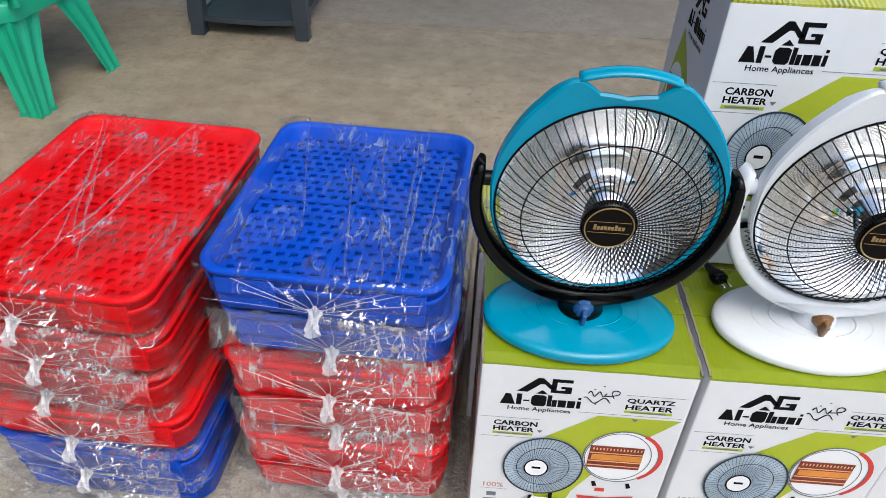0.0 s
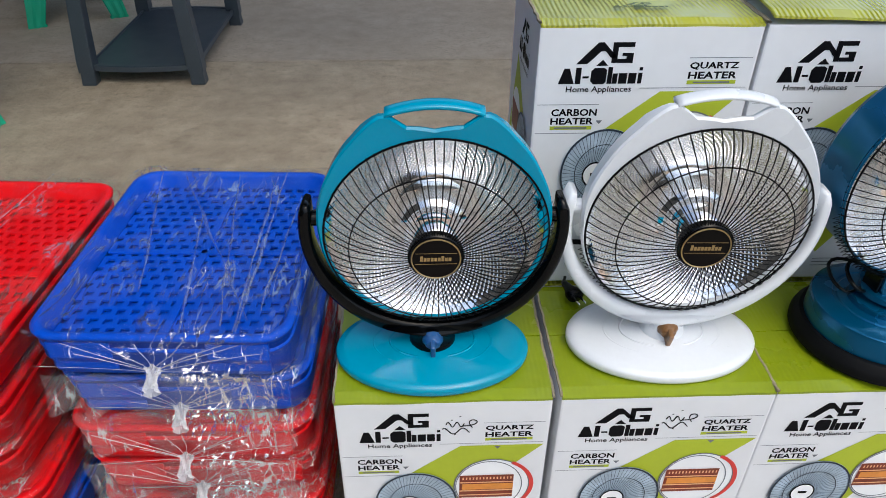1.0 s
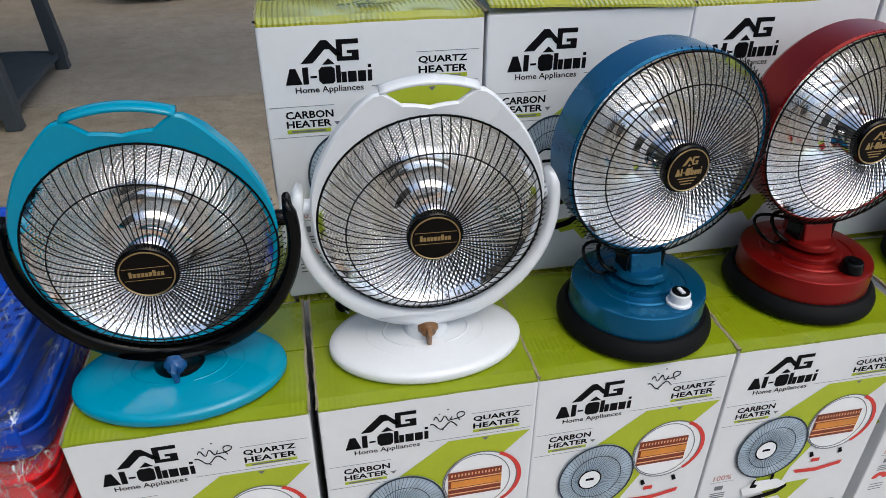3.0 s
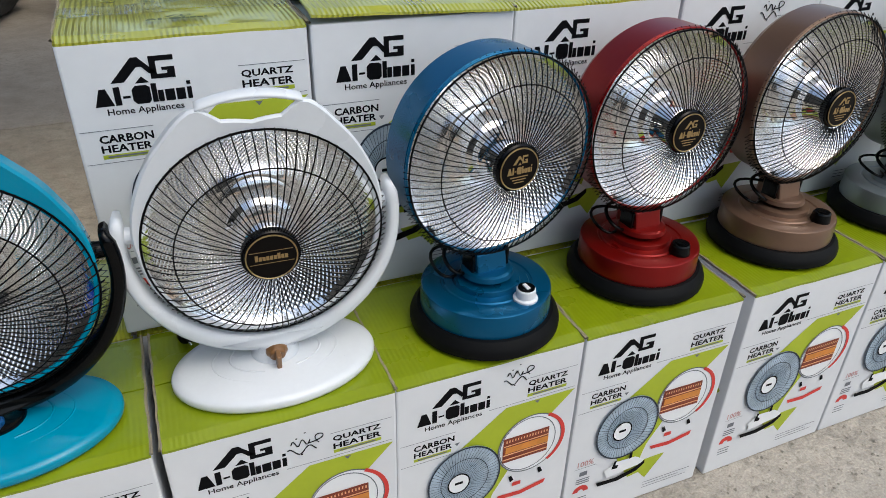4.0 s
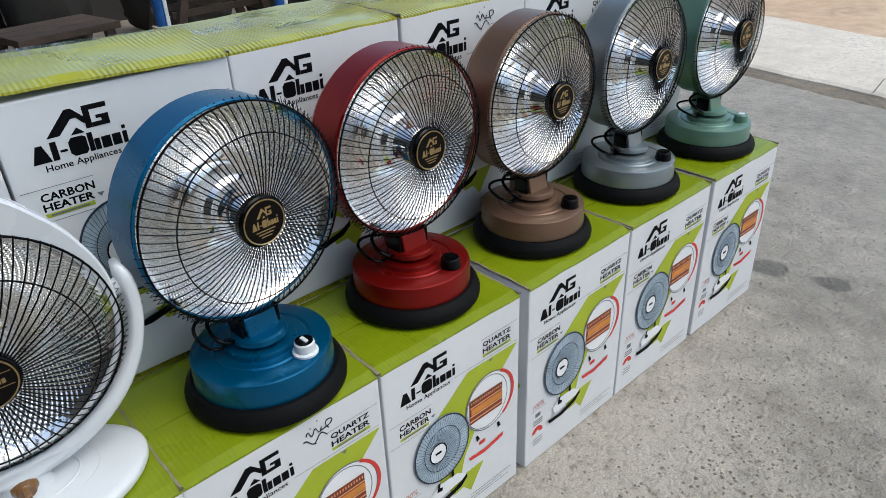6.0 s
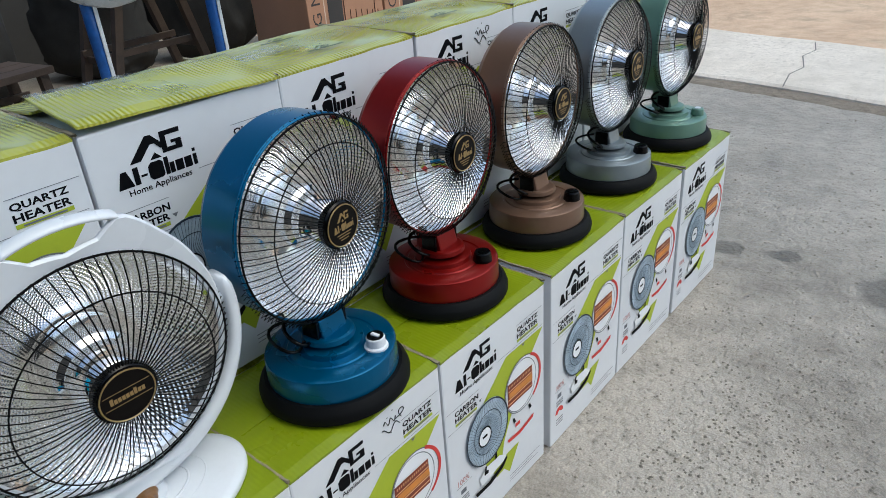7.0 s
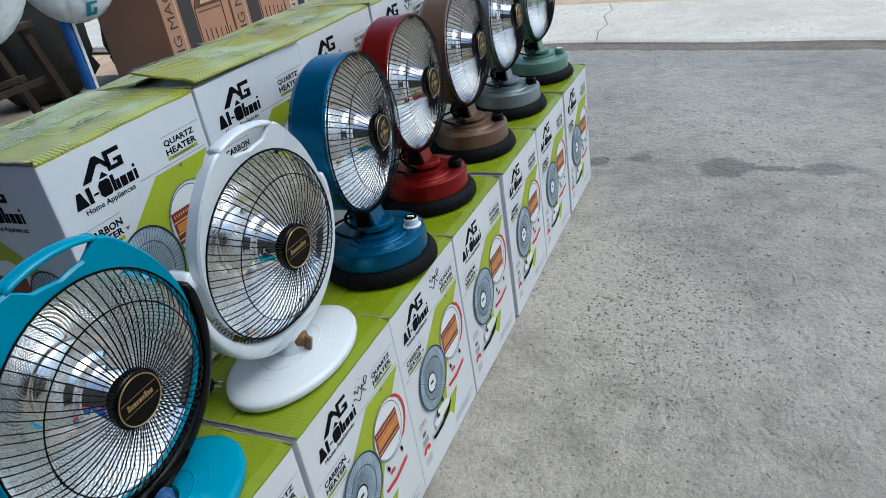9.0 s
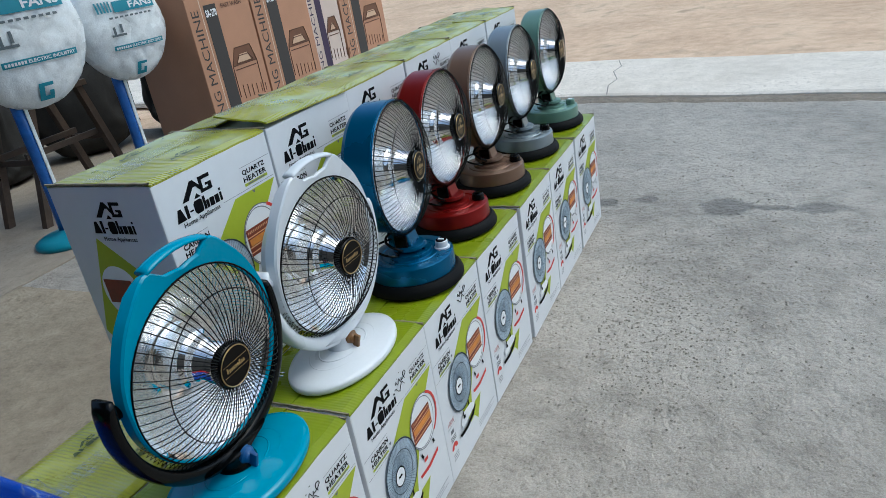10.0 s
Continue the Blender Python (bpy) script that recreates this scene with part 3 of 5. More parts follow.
    poly(bm, [(0.09, 0.13), (0.1, 0.108), (0.185, 0.118), (0.19, 0.128), (0.165, 0.146), (0.12, 0.148)], y - 7 * e)
    pieces("picture", bm, WHITE_INK, box)
    bm = oval(bmesh.new(), cx - 0.012, cz - 0.004, 0.0225, 0.0255, y - 9 * e, inner=0.88)
    rect(bm, cx - 0.02, cx - 0.004, cz - 0.006, cz, y - 9 * e)
    poly(bm, [(0.074, 0.102), (0.08, 0.09), (0.13, 0.088), (0.175, 0.1), (0.193, 0.116), (0.192, 0.126), (0.165, 0.11), (0.12, 0.1)], y - 7.5 * e)
    poly(bm, [(0.112, 0.152), (0.118, 0.153), (0.116, 0.14), (0.124, 0.136), (0.122, 0.128), (0.108, 0.13)], y - 7.5 * e)
    poly(bm, [(0.148, 0.163), (0.155, 0.165), (0.156, 0.147), (0.149, 0.145)], y - 7.5 * e)
    pieces("picture", bm, INK, box)
    part("gauge_icon", oval(bmesh.new(), 0.041, 0.087, 0.019, 0.019, y - e, n=16, inner=0.35, a0=0, a1=180), RED_INK, box)


SURF = {}


def surface_cache(name, colour):
    if name not in SURF:
        SURF[name] = surface(name, rgb(colour), 0.5, vary=0.12, scale=20, bump=0.0)
    return SURF[name]


def carton_side(box, x, sign):
    """The print of a carton's end face; sign -1 for the left end."""
    def turn(bm):
        mm = Matrix.Translation((x, 0, 0)) @ (Matrix.Rotation(radians(-90), 4, "Z") if sign < 0 else Matrix.Rotation(radians(90), 4, "Z"))
        if sign < 0:
            mm = mm @ Matrix.Translation((-BD, 0, 0))
        bmesh.ops.transform(bm, matrix=mm, verts=bm.verts)
        return bm
    e = 0.0006
    part("emblem", turn(logo_mark(bmesh.new(), 0.115, 0.19, 0.428, 0.464, -e)), INK, box)
    tagged(part("name_print", turn(name_shapes(bmesh.new(), 0.095, 0.212, 0.396, 0.422, -e)), INK, box), kind="stuff")
    part("lettering", turn(letters("Home Appliances", 0.115, 0.207, 0.377, 0.389, -e)), INK, box)
    part("lime_swath", turn(poly(bmesh.new(), [(0.01, 0.16), (0.09, 0.385), (0.2, 0.3), (0.27, 0.24), (0.2, 0.1), (0.1, 0.05)], -e)), LIME, box)
    bm = oval(bmesh.new(), 0.11, 0.26, 0.055, 0.062, -2 * e)
    part("picture", turn(bm), WHITE_INK, box)
    part("picture", turn(rect(bmesh.new(), 0.065, 0.145, 0.235, 0.29, -3 * e)), BROWN_INK, box)
    part("picture", turn(oval(bmesh.new(), 0.2, 0.24, 0.06, 0.07, -4 * e)), BLUE_INK, box)
    bm = oval(bmesh.new(), 0.2, 0.24, 0.06, 0.07, -5 * e, inner=0.95)
    for i in range(36):
        a = 2 * math.pi * i / 36
        c, s = math.cos(a), math.sin(a)
        poly(bm, [(0.2 + 0.015 * c - s * 0.0007, 0.24 + 0.017 * s + c * 0.0007), (0.2 + 0.058 * c - s * 0.0007, 0.24 + 0.068 * s + c * 0.0007), (0.2 + 0.058 * c + s * 0.0007, 0.24 + 0.068 * s - c * 0.0007), (0.2 + 0.015 * c + s * 0.0007, 0.24 + 0.017 * s - c * 0.0007)], -5 * e)
    part("picture", turn(bm), NAVY_INK, box)


def flap(y0, y1, lift, seed, gape=0.0):
    """One half of a carton's top, with thickness, a soft fold and slight waves."""
    nx, ny = 22, 7
    grid = []
    for j in range(ny + 1):
        v = j / ny
        y = y0 + (y1 - y0) * v
        row = []
        for i in range(nx + 1):
            x = 0.001 + (BW - 0.002) * i / nx
            z = BH + 0.002 + lift * (v ** 1.5) + 0.0022 * noise.noise(Vector((x * 14, y * 10, seed))) - (0.005 if v == 0 else 0.0) + gape * (1.2 - x / BW)
            row.append((x, y, z))
        grid.append(row)
    rows = [r + [(x, y, z - 0.004) for x, y, z in r[::-1]] for r in grid]
    return loft(rows, True, (True, True))


def carton(m, label, seed, lift=0.0, top=GREEN_TOP, sides=(), tape=True, scribble=0, group="heater cartons"):
    box = thing("carton", m, label, "carton", group)
    bm = bmesh.new()
    block(bm, 0, BW, 0, BD, 0, BH - 0.004, 0.004)
    part("body", bm, CARD, box)
    part("flap", flap(-0.006 if lift > 0.01 else 0.0, BD / 2 - 0.001, lift, seed, 0.013 if lift > 0.01 else 0.0), top, box)
    part("flap", flap(BD, BD / 2 + 0.001, lift * 0.6, seed + 5), top, box)
    if tape:
        bm = bmesh.new()
        bmesh.ops.create_grid(bm, x_segments=40, y_segments=8, size=0.5, matrix=Matrix.Translation((BW / 2, BD / 2, BH + 0.0065 + lift)) @ Matrix.Diagonal((BW + 0.002, 0.07 if seed >= 40 else 0.05, 1, 1)))
        for v in bm.verts:
            v.co.z += 0.0014 * noise.noise(Vector((v.co.x * 60, v.co.y * 20, seed)))
            fall = abs(v.co.y - BD / 2) / (BD / 2)
            v.co.z -= lift * (1 - (1 - fall) ** 1.5) - (0.013 * (1.2 - v.co.x / BW) if lift > 0.01 and v.co.y < BD / 2 else 0.0)
        part("tape", bm, TAPE, box, "clear crinkled packing tape")
        for y in (0.07, 0.215):
            b2 = name_shapes(bmesh.new(), 0.125, 0.215, 0.0, 0.012, 0)
            logo_mark(b2, 0.15, 0.192, 0.014, 0.028, 0)
            bmesh.ops.transform(b2, matrix=Matrix.Translation((0, y - 0.012, BH + 0.0062 + lift * 0.5)) @ Matrix.Rotation(radians(-90), 4, "X"), verts=b2.verts)
            tagged(part("top_print", b2, surface_cache("dark green print", "4b5618"), box), kind="stuff")
    rnd = random.Random(seed)
    for x in (0.0, BW):
        pts = [(x + rnd.uniform(-0.0012, 0.0012), BD * k / 16, BH + 0.0008 + rnd.uniform(-0.0012, 0.0008)) for k in range(17)]
        part("frayed_edge", tube(bmesh.new(), pts, 0.0026, 5), KRAFT, box, "raw frayed cardboard edge")
    carton_front(box)
    if -1 in sides:
        carton_side(box, 0.0, -1)
    if 1 in sides:
        carton_side(box, BW, 1)
    if scribble:
        bm = bmesh.new()
        x0, z0 = scribble
        tube(bm, [(x0 + 0.03 + 0.028 * t + 0.014 * math.sin(5.2 * t), -0.0008, z0 + 0.008 + 0.026 * math.sin(3.3 * t) * t) for t in [i / 18 for i in range(19)]], 0.0009, 4)
        tube(bm, [(x0 + 0.002 + 0.03 * t, -0.0008, z0 + 0.012 + 0.006 * math.sin(13 * t)) for t in [i / 16 for i in range(17)]], 0.0009, 4)
        tube(bm, [(x0 - 0.004 + 0.045 * t, -0.0008, z0 - 0.004 + 0.007 * math.sin(9 * t + 1)) for t in [i / 18 for i in range(19)]], 0.0009, 4)
        for a, b in ((0.01, 0.022), (0.024, 0.03), (0.016, -0.014)):
            rect(bm, x0 + a, x0 + a + 0.003, z0 + b, z0 + b + 0.0022, -0.0008)
        part("marker_strokes", bm, PEN, box)
    return box


FRONT = [  # left edge, front face y, yaw of each carton of the front row
    (0.0, 0.0, 0.0), (0.366, 0.0, 0.0), (0.719, 0.0, 0.2), (1.076, 0.0, -0.3), (1.455, -0.004, 0.6), (1.815, 0.0, 0.0), (2.188, 0.0, 0.0),
]
for i, (x, y, yaw) in enumerate(FRONT):
    carton(pose(x, y, 0, 0, 0, yaw), "white printed heater carton with a lime green top", i, sides={0: (-1,), 6: (1,), 4: (-1,)}.get(i, ()), tape=False, top=GREEN_PLAIN, scribble={0: (0.178, 0.43), 1: (0.178, 0.43), 2: (0.2, 0.45)}.get(i, 0), group="front row of heater cartons")
for i in range(7):
    carton(pose(-0.012 + 0.3575 * i, 0.296, 0, 0, 0, 0), "white printed heater carton in the lower back row", 20 + i, sides=(-1,) if i == 0 else (), group="lower back row of cartons")
for i in range(6):
    carton(pose(0.333 + 0.357 * i, 0.294 - 0.002 * (i % 2), BH + 0.006, 0, 0, (0.0, -0.3, 0.2, 0, 0.2, 0)[i]), "white printed heater carton with shiny lime top on another carton" if i != 1 else "white printed heater carton with a lifted lime green flap", 40 + i, lift=0.016 if i == 1 else 0.001 * i, sides=(-1,) if i == 0 else ((1,) if i == 5 else ()), scribble={3: (0.2, 0.45)}.get(i, 0), group="upper back row of cartons")


# ---- dish heaters ----
FACE = Matrix.Rotation(radians(90), 4, "X")


def reflector(m, R, depth):
    """A spun bowl with rows of dimples, and a smooth stepped stem in its middle."""
    seg, n, cells, rows = 624, 84, 104, 14
    turn = [(math.cos(2 * math.pi * i / seg), math.sin(2 * math.pi * i / seg), math.cos(2 * math.pi * cells * i / seg)) for i in range(seg)]
    rings = []
    for j in range(n + 1):
        r = R + (0.06 - R) * j / n
        z = -depth * (1 - (r / R) ** 2)
        amp = 0.0012 * max(0.0, min(1.0, (r - 0.07) / 0.025)) * min(1.0, max(0.0, (R - r - 0.006) / 0.006))
        wave = amp * math.cos(2 * math.pi * rows * j / n)
        rings.append([(r * c, r * s, z + wave * k) for c, s, k in turn])
    zb = -depth * (1 - (0.06 / R) ** 2)
    for r, z in ((0.057, 0.005), (0.0545, 0.012), (0.0535, 0.034), (0.052, 0.037), (0.0445, 0.039), (0.0435, 0.042), (0.0435, 0.048), (0.046, 0.05), (0.046, 0.054), (0.0425, 0.056), (0.042, 0.062), (0.0385, 0.065), (0.037, 0.075), (0.034, 0.077)):
        rings.append([(r * c, r * s, zb + 1.35 * z) for c, s, k in turn])
    return loft(rings, True, (False, True), m)


def guard(root, m, R, d, n=72, mid=0.7, jag=0.009):
    """The bowed wire guard: spokes from the hub over the rim, one middle ring, and the bent wire ends."""
    bm = bmesh.new()
    h = 0.037

    def at(s):
        return h + (R - h) * s, d * (1 - s ** 3.4) + 0.006

    for s, rad in ((mid, 0.0011), (1.0, 0.0017)):
        r, z = at(s)
        tube(bm, [(r * math.cos(t), r * math.sin(t), z - 0.001) for t in [2 * math.pi * k / 64 for k in range(64)]], rad, 5, True, m=m)
    pts = []
    for k in range(2 * n):
        a = radians(-165) + radians(225) * k / (2 * n)
        r = R + (jag if k % 2 else 0.001)
        pts.append((r * math.cos(a), r * math.sin(a), -0.003 - (0.004 if k % 2 else 0)))
    tube(bm, pts, 0.0008, 4, False, m=m)
    cage = part("guard", bm, WIRE, root, "black wire guard")
    pts = [(at(s)[0], 0.0, at(s)[1]) for s in (0.0, 0.2, 0.4, 0.58, 0.72, 0.84, 0.93, 0.98, 1.0)] + [(R + 0.006, 0.0, -0.002)]
    me = bpy.data.meshes.new("wire")
    bm = tube(bmesh.new(), pts, 0.00095, 4)
    bm.to_mesh(me)
    bm.free()
    me.materials.append(WIRE)
    for i in range(n):
        w = new("wire", me)
        w.parent = cage
        w.matrix_basis = m @ Matrix.Rotation(2 * math.pi * (i + 0.35 * random.random()) / n, 4, "Z")
    return cage


def hub(root, m, d, r, gold_mark):
    """Badge at the middle of the guard: dark disc, gold ring, plain emblem."""
    cap = part("hub", lathe([(r * 0.9, d - 0.003), (r, d - 0.001), (r, d + 0.008), (r * 0.94, d + 0.011)], 40, m), BLACK, root, smooth="crisp")
    part("badge", lathe([(r * 0.9, d + 0.0105), (r * 0.9, d + 0.0125)], 40, m), BADGE, cap)
    bm = tube(bmesh.new(), [(r * 0.86 * math.cos(t), r * 0.86 * math.sin(t), d + 0.0128) for t in [2 * math.pi * k / 48 for k in range(48)]], 0.0011, 5, True, m=m)
    part("badge_ring", bm, GOLD, cap)
    bm = bmesh.new()
    if gold_mark:
        logo_mark(bm, -0.011, 0.012, 0.006, 0.019, 0)
        name_shapes(bm, -0.019, 0.02, -0.007, 0.003, 0)
        for k in range(3):
            rect(bm, -0.014 + 0.003 * k, 0.014 - 0.003 * k, -0.012 - 0.004 * k, -0.0105 - 0.004 * k, 0)
    else:
        bars(bm, -0.019, 0.019, -0.003, 0.005, 0, [(0, 1), (0, 0.7), (0, 0.7), (0, 0.7), (0, 0.7), (0, 0.7), (0, 1), (0, 0.7), (0, 0.7)])
        rect(bm, -0.025, 0.025, 0.0085, 0.0093, 0)
        rect(bm, -0.025, 0.025, -0.0075, -0.0067, 0)
    for v in bm.verts:
        v.co *= r / 0.034
    for v in bm.verts:
        v.co = (v.co.x, v.co.z, d + 0.0132)
    bmesh.ops.transform(bm, matrix=m, verts=bm.verts)
    tagged(part("badge_mark", bm, GOLD, cap), kind="stuff")
    return cap


def shell_rings(fn, N):
    rings = []
    for k, z in fn:
        ring = []
        for i in range(N):
            a = abs((math.degrees(2 * math.pi * i / N) - 90 + 180) % 360 - 180)
            thin = max(0.0, min(1.0, (30 - a) / 14))
            ring.append((k(i) * math.cos(2 * math.pi * i / N), k(i) * math.sin(2 * math.pi * i / N), z if not -0.04 < z < -0.02 else z * (1 - 0.8 * thin)))
        rings.append(ring)
    return rings


def oval_heater(x, y, base_yaw, yaw, paint, yoke_paint, knob_paint, label, centre, tilt):
    """Portable dish heater on an oval foot, with a carrying handle and a U-shaped yoke."""
    root = thing("dish_heater", pose(x, y, BH + 0.0065, 0, 0, base_yaw), label, "heater", "heaters on the front row")
    sx, sy = 0.163, 0.108
    prof = [(0.985, 0.0), (1.0, 0.004), (1.0, 0.011), (0.985, 0.0155), (0.9, 0.0185), (0.7, 0.022), (0.4, 0.027), (0.22, 0.031), (0.1, 0.033)]
    part("base", lathe(prof, 72, None, (True, True), sx, sy), paint, root, smooth=True)
    for s in (-1, 1):
        for rr, sp in ((0.42, 70), (0.58, 62)):
            bm = tube(bmesh.new(), [(s * sx * rr * math.cos(radians(a)) * 1.05, sy * rr * math.sin(radians(a)), 0.0265 - 0.007 * (rr - 0.4) / 0.3) for a in range(-sp, sp + 1, 7)], 0.002, 6)
            part("base_ridge", bm, paint, root, smooth=True)
    turned = Matrix.Rotation(radians(yaw - base_yaw), 4, "Z")
    local = turned @ Matrix.Translation(centre)
    m = local @ Matrix.Rotation(radians(tilt), 4, "X") @ FACE
    # neck
    cx, cy, cz = centre
    rings = []
    for w, d2, z, yy in ((0.045, 0.04, 0.02, 0.0), (0.036, 0.032, 0.035, 0.0), (0.03, 0.026, 0.055, -0.004), (0.085, 0.024, cz - 0.182, cy * 0.6)):
        rings.append([(w * math.cos(t), yy + d2 * math.sin(t), z) for t in [2 * math.pi * k / 24 for k in range(24)]])
    neck = part("neck", loft(rings, True, (True, True), turned), yoke_paint, root, smooth=True)
    km = turned @ Matrix.Translation((0.0, -0.026, 0.05)) @ Matrix.Rotation(radians(18), 4, "X") @ FACE
    knob = part("knob", lathe([(0.017, -0.004), (0.017, 0.004), (0.0135, 0.008), (0.012, 0.012), (0.011, 0.013)], 24, km), knob_paint, neck)
    part("knob_grip", bm_block(-0.004, 0.004, -0.018, 0.013, 0.006, 0.026, 0.003, m=km), knob_paint, knob)
    # yoke
    rings = []
    for k in range(41):
        a = radians(-195 + 210 * k / 40)
        low = max(0.0, -math.sin(a))
        wide = 0.02 + 0.004 * low
        thick = (0.0105 + 0.006 * low ** 2) * (0.55 if k in (0, 40) else 1)
        r = 0.195
        rings.append([((r + thick * c) * math.cos(a), (r + thick * c) * math.sin(a), -0.02 + wide * s) for c, s in [(math.copysign(abs(math.cos(t)) ** 0.6, math.cos(t)), math.copysign(abs(math.sin(t)) ** 0.6, math.sin(t))) for t in [2 * math.pi * q / 14 for q in range(14)]]])
    ym = local @ Matrix.Rotation(radians(tilt * 0.3), 4, "X") @ FACE
    yoke = part("yoke", loft(rings, True, (True, True), ym), yoke_paint, root, smooth=True)
    for s in (-1, 1):
        part("pivot", lathe([(0.012, 0.0), (0.012, 0.022), (0.009, 0.026)], 20, ym @ Matrix.Translation((s * 0.172, 0.02, -0.02)) @ Matrix.Rotation(radians(90 * s), 4, "Y")), yoke_paint, yoke)
    # shell, with shoulders for the handle
    N = 120
    key = [(-90, 0.1695), (0, 0.173), (35, 0.186), (55, 0.199), (68, 0.213), (71.5, 0.213), (78, 0.187), (90, 0.178)]

    def outer(i):
        a = math.degrees(2 * math.pi * i / N)
        a = (a + 90) % 360 - 90
        if a > 90:
            a = 180 - a
        for (a0, r0), (a1, r1) in zip(key, key[1:]):
            if a <= a1:
                return r0 + (r1 - r0) * (a - a0) / (a1 - a0)
        return key[-1][1]

    R = 0.164
    rings = shell_rings([(lambda i: R, -0.006), (lambda i: R + 0.001, 0.004), (lambda i: outer(i) - 0.003, 0.006), (lambda i: outer(i), 0.002), (lambda i: outer(i) * 0.99, -0.021), (lambda i: min(outer(i) * 0.965, 0.166), -0.027), (lambda i: 0.12, -0.082), (lambda i: 0.05, -0.1)], N)
    part("shell", loft(rings, True, (False, True), m), paint, root, smooth="crisp")
    pts = [(0.068 * t, 0.199 + 0.012 * (1 - t * t), -0.008) for t in [-1 + k / 8 for k in range(17)]]
    rings = [[(px, py + 0.0055 * math.cos(t), pz + 0.014 * math.sin(t)) for t in [2 * math.pi * q / 12 for q in range(12)]] for px, py, pz in pts]
    part("handle", loft(rings, True, (True, True), m), paint, root, smooth=True)
    part("reflector", reflector(m, R, 0.075), CHROME, root, "dimpled mirror-bright reflector bowl", smooth=True)
    guard(root, m @ Matrix.Translation((0.003, -0.004, 0.0)), R + 0.005, 0.05, jag=0.011)
    hub(root, m, 0.047, 0.041, False)
    return root


def drum_heater(x, y, yaw, paint, knob_kind, label, tilt=0.0, head=(0.005, -0.015, 0.317), dish_r=0.164):
    """Dish heater with a round drum foot on a rubber ring."""
    root = thing("drum_heater", pose(x, y, BH + 0.0065), label, "heater", "heaters on the front row")
    p = PAINTS[paint]
    part("rubber_foot", lathe([(0.128, 0.0), (0.134, 0.004), (0.1345, 0.012), (0.131, 0.022), (0.122, 0.033), (0.1, 0.035)], 64, None), RUBBER, root, "black rubber foot ring", smooth="crisp")
    part("drum", lathe([(0.112, 0.03), (0.1155, 0.034), (0.115, 0.071), (0.1135, 0.0755), (0.11, 0.0775), (0.082, 0.0785), (0.08, 0.0765), (0.076, 0.0765), (0.074, 0.079), (0.06, 0.08), (0.058, 0.088), (0.047, 0.09)], 96, None), p, root, smooth="crisp")
    turned = Matrix.Rotation(radians(yaw), 4, "Z")
    part("collar", lathe([(0.047, 0.098), (0.045, 0.106), (0.04, 0.108)], 48), p, root)
    neck = part("neck", bm_block(-0.03, 0.03, -0.008, 0.045, 0.1, 0.16, 0.006, m=turned @ Matrix.Translation((0, 0.0, 0))), p, root)
    part("neck_plate", bm_block(-0.029, 0.029, -0.05, -0.004, 0.088, 0.134, 0.004, m=turned @ Matrix.Rotation(radians(-14), 4, "X") @ Matrix.Translation((0, 0.005, 0.0))), p, neck)
    for s in (-1, 1):
        part("bracket", bm_block(s * 0.0305 if s > 0 else -0.0365, 0.0365 if s > 0 else -0.0305, -0.012, 0.024, 0.1, 0.14, 0.002, m=turned), BLACK, neck)
    kx, ky = 0.03, -0.08
    km = turned @ Matrix.Translation((kx, ky, 0.0775))
    if knob_kind == "white":
        k = part("knob", lathe([(0.021, 0), (0.021, 0.004), (0.017, 0.006), (0.0165, 0.02), (0.015, 0.022)], 32, km), WHITE_PLASTIC, root)
        part("knob_face", lathe([(0.0145, 0.0215), (0.0145, 0.0235)], 28, km), BLACK, k)
        part("knob_grip", bm_block(-0.0035, 0.0035, -0.008, 0.008, 0.0225, 0.026, 0.001, m=km), WHITE_PLASTIC, k)
    else:
        km2 = km
        mat = p if knob_kind == "paint" else BLACK
        k = part("knob", lathe([(0.02, 0), (0.0195, 0.005), (0.0175, 0.018), (0.0155, 0.021)], 32, km2), mat, root)
        part("knob_face", lathe([(0.009, 0.0205), (0.009, 0.0225)], 24, km2), WHITE_PLASTIC if knob_kind == "paint" else BLACK, k)
    # cord loop at the neck
    bm = bmesh.new()
    tube(bm, [(-0.03 - 0.045 * math.sin(t), 0.01 + 0.02 * math.sin(2 * t), 0.128 + 0.03 * math.cos(t) * (1 - 0.3 * math.sin(t))) for t in [math.pi * k / 14 for k in range(15)]], 0.0035, 6)
    tube(bm, [(-0.03 - 0.06 * math.sin(t), 0.03 + 0.03 * math.sin(2 * t), 0.112 + 0.018 * math.cos(t)) for t in [math.pi * k / 14 for k in range(15)]], 0.003, 6)
    tube(bm, [(0.045 * math.cos(t), 0.005 + 0.045 * math.sin(t), 0.1 + 0.002 * math.sin(3 * t)) for t in [math.pi * (0.95 + 1.0 * k / 16) for k in range(17)]], 0.0025, 6)
    part("cord", bm, BLACK, root, "black mains cord", smooth=True)
    m = turned @ Matrix.Translation(head) @ Matrix.Rotation(radians(tilt), 4, "X") @ FACE
    R = dish_r
    part("housing", lathe([(R + 0.001, 0.0), (R + 0.004, -0.002), (R + 0.003, -0.07), (R - 0.004, -0.082), (0.1, -0.105), (0.06, -0.11)], 96, m, (False, True)), p, root, smooth="crisp")
    part("reflector", reflector(m, R, 0.08), CHROME, root, "dimpled mirror-bright reflector bowl", smooth=True)
    part("rim", tube(bmesh.new(), [((R + 0.0015) * math.cos(t), (R + 0.0015) * math.sin(t), 0.001) for t in [2 * math.pi * k / 72 for k in range(72)]], 0.0022, 6, True, m=m), p, root, smooth=True)
    guard(root, m @ Matrix.Translation((0.005, -0.005, 0.0)), R + 0.004, 0.04, n=84, jag=0.011)
    hub(root, m, 0.04, 0.039, True)
    return root


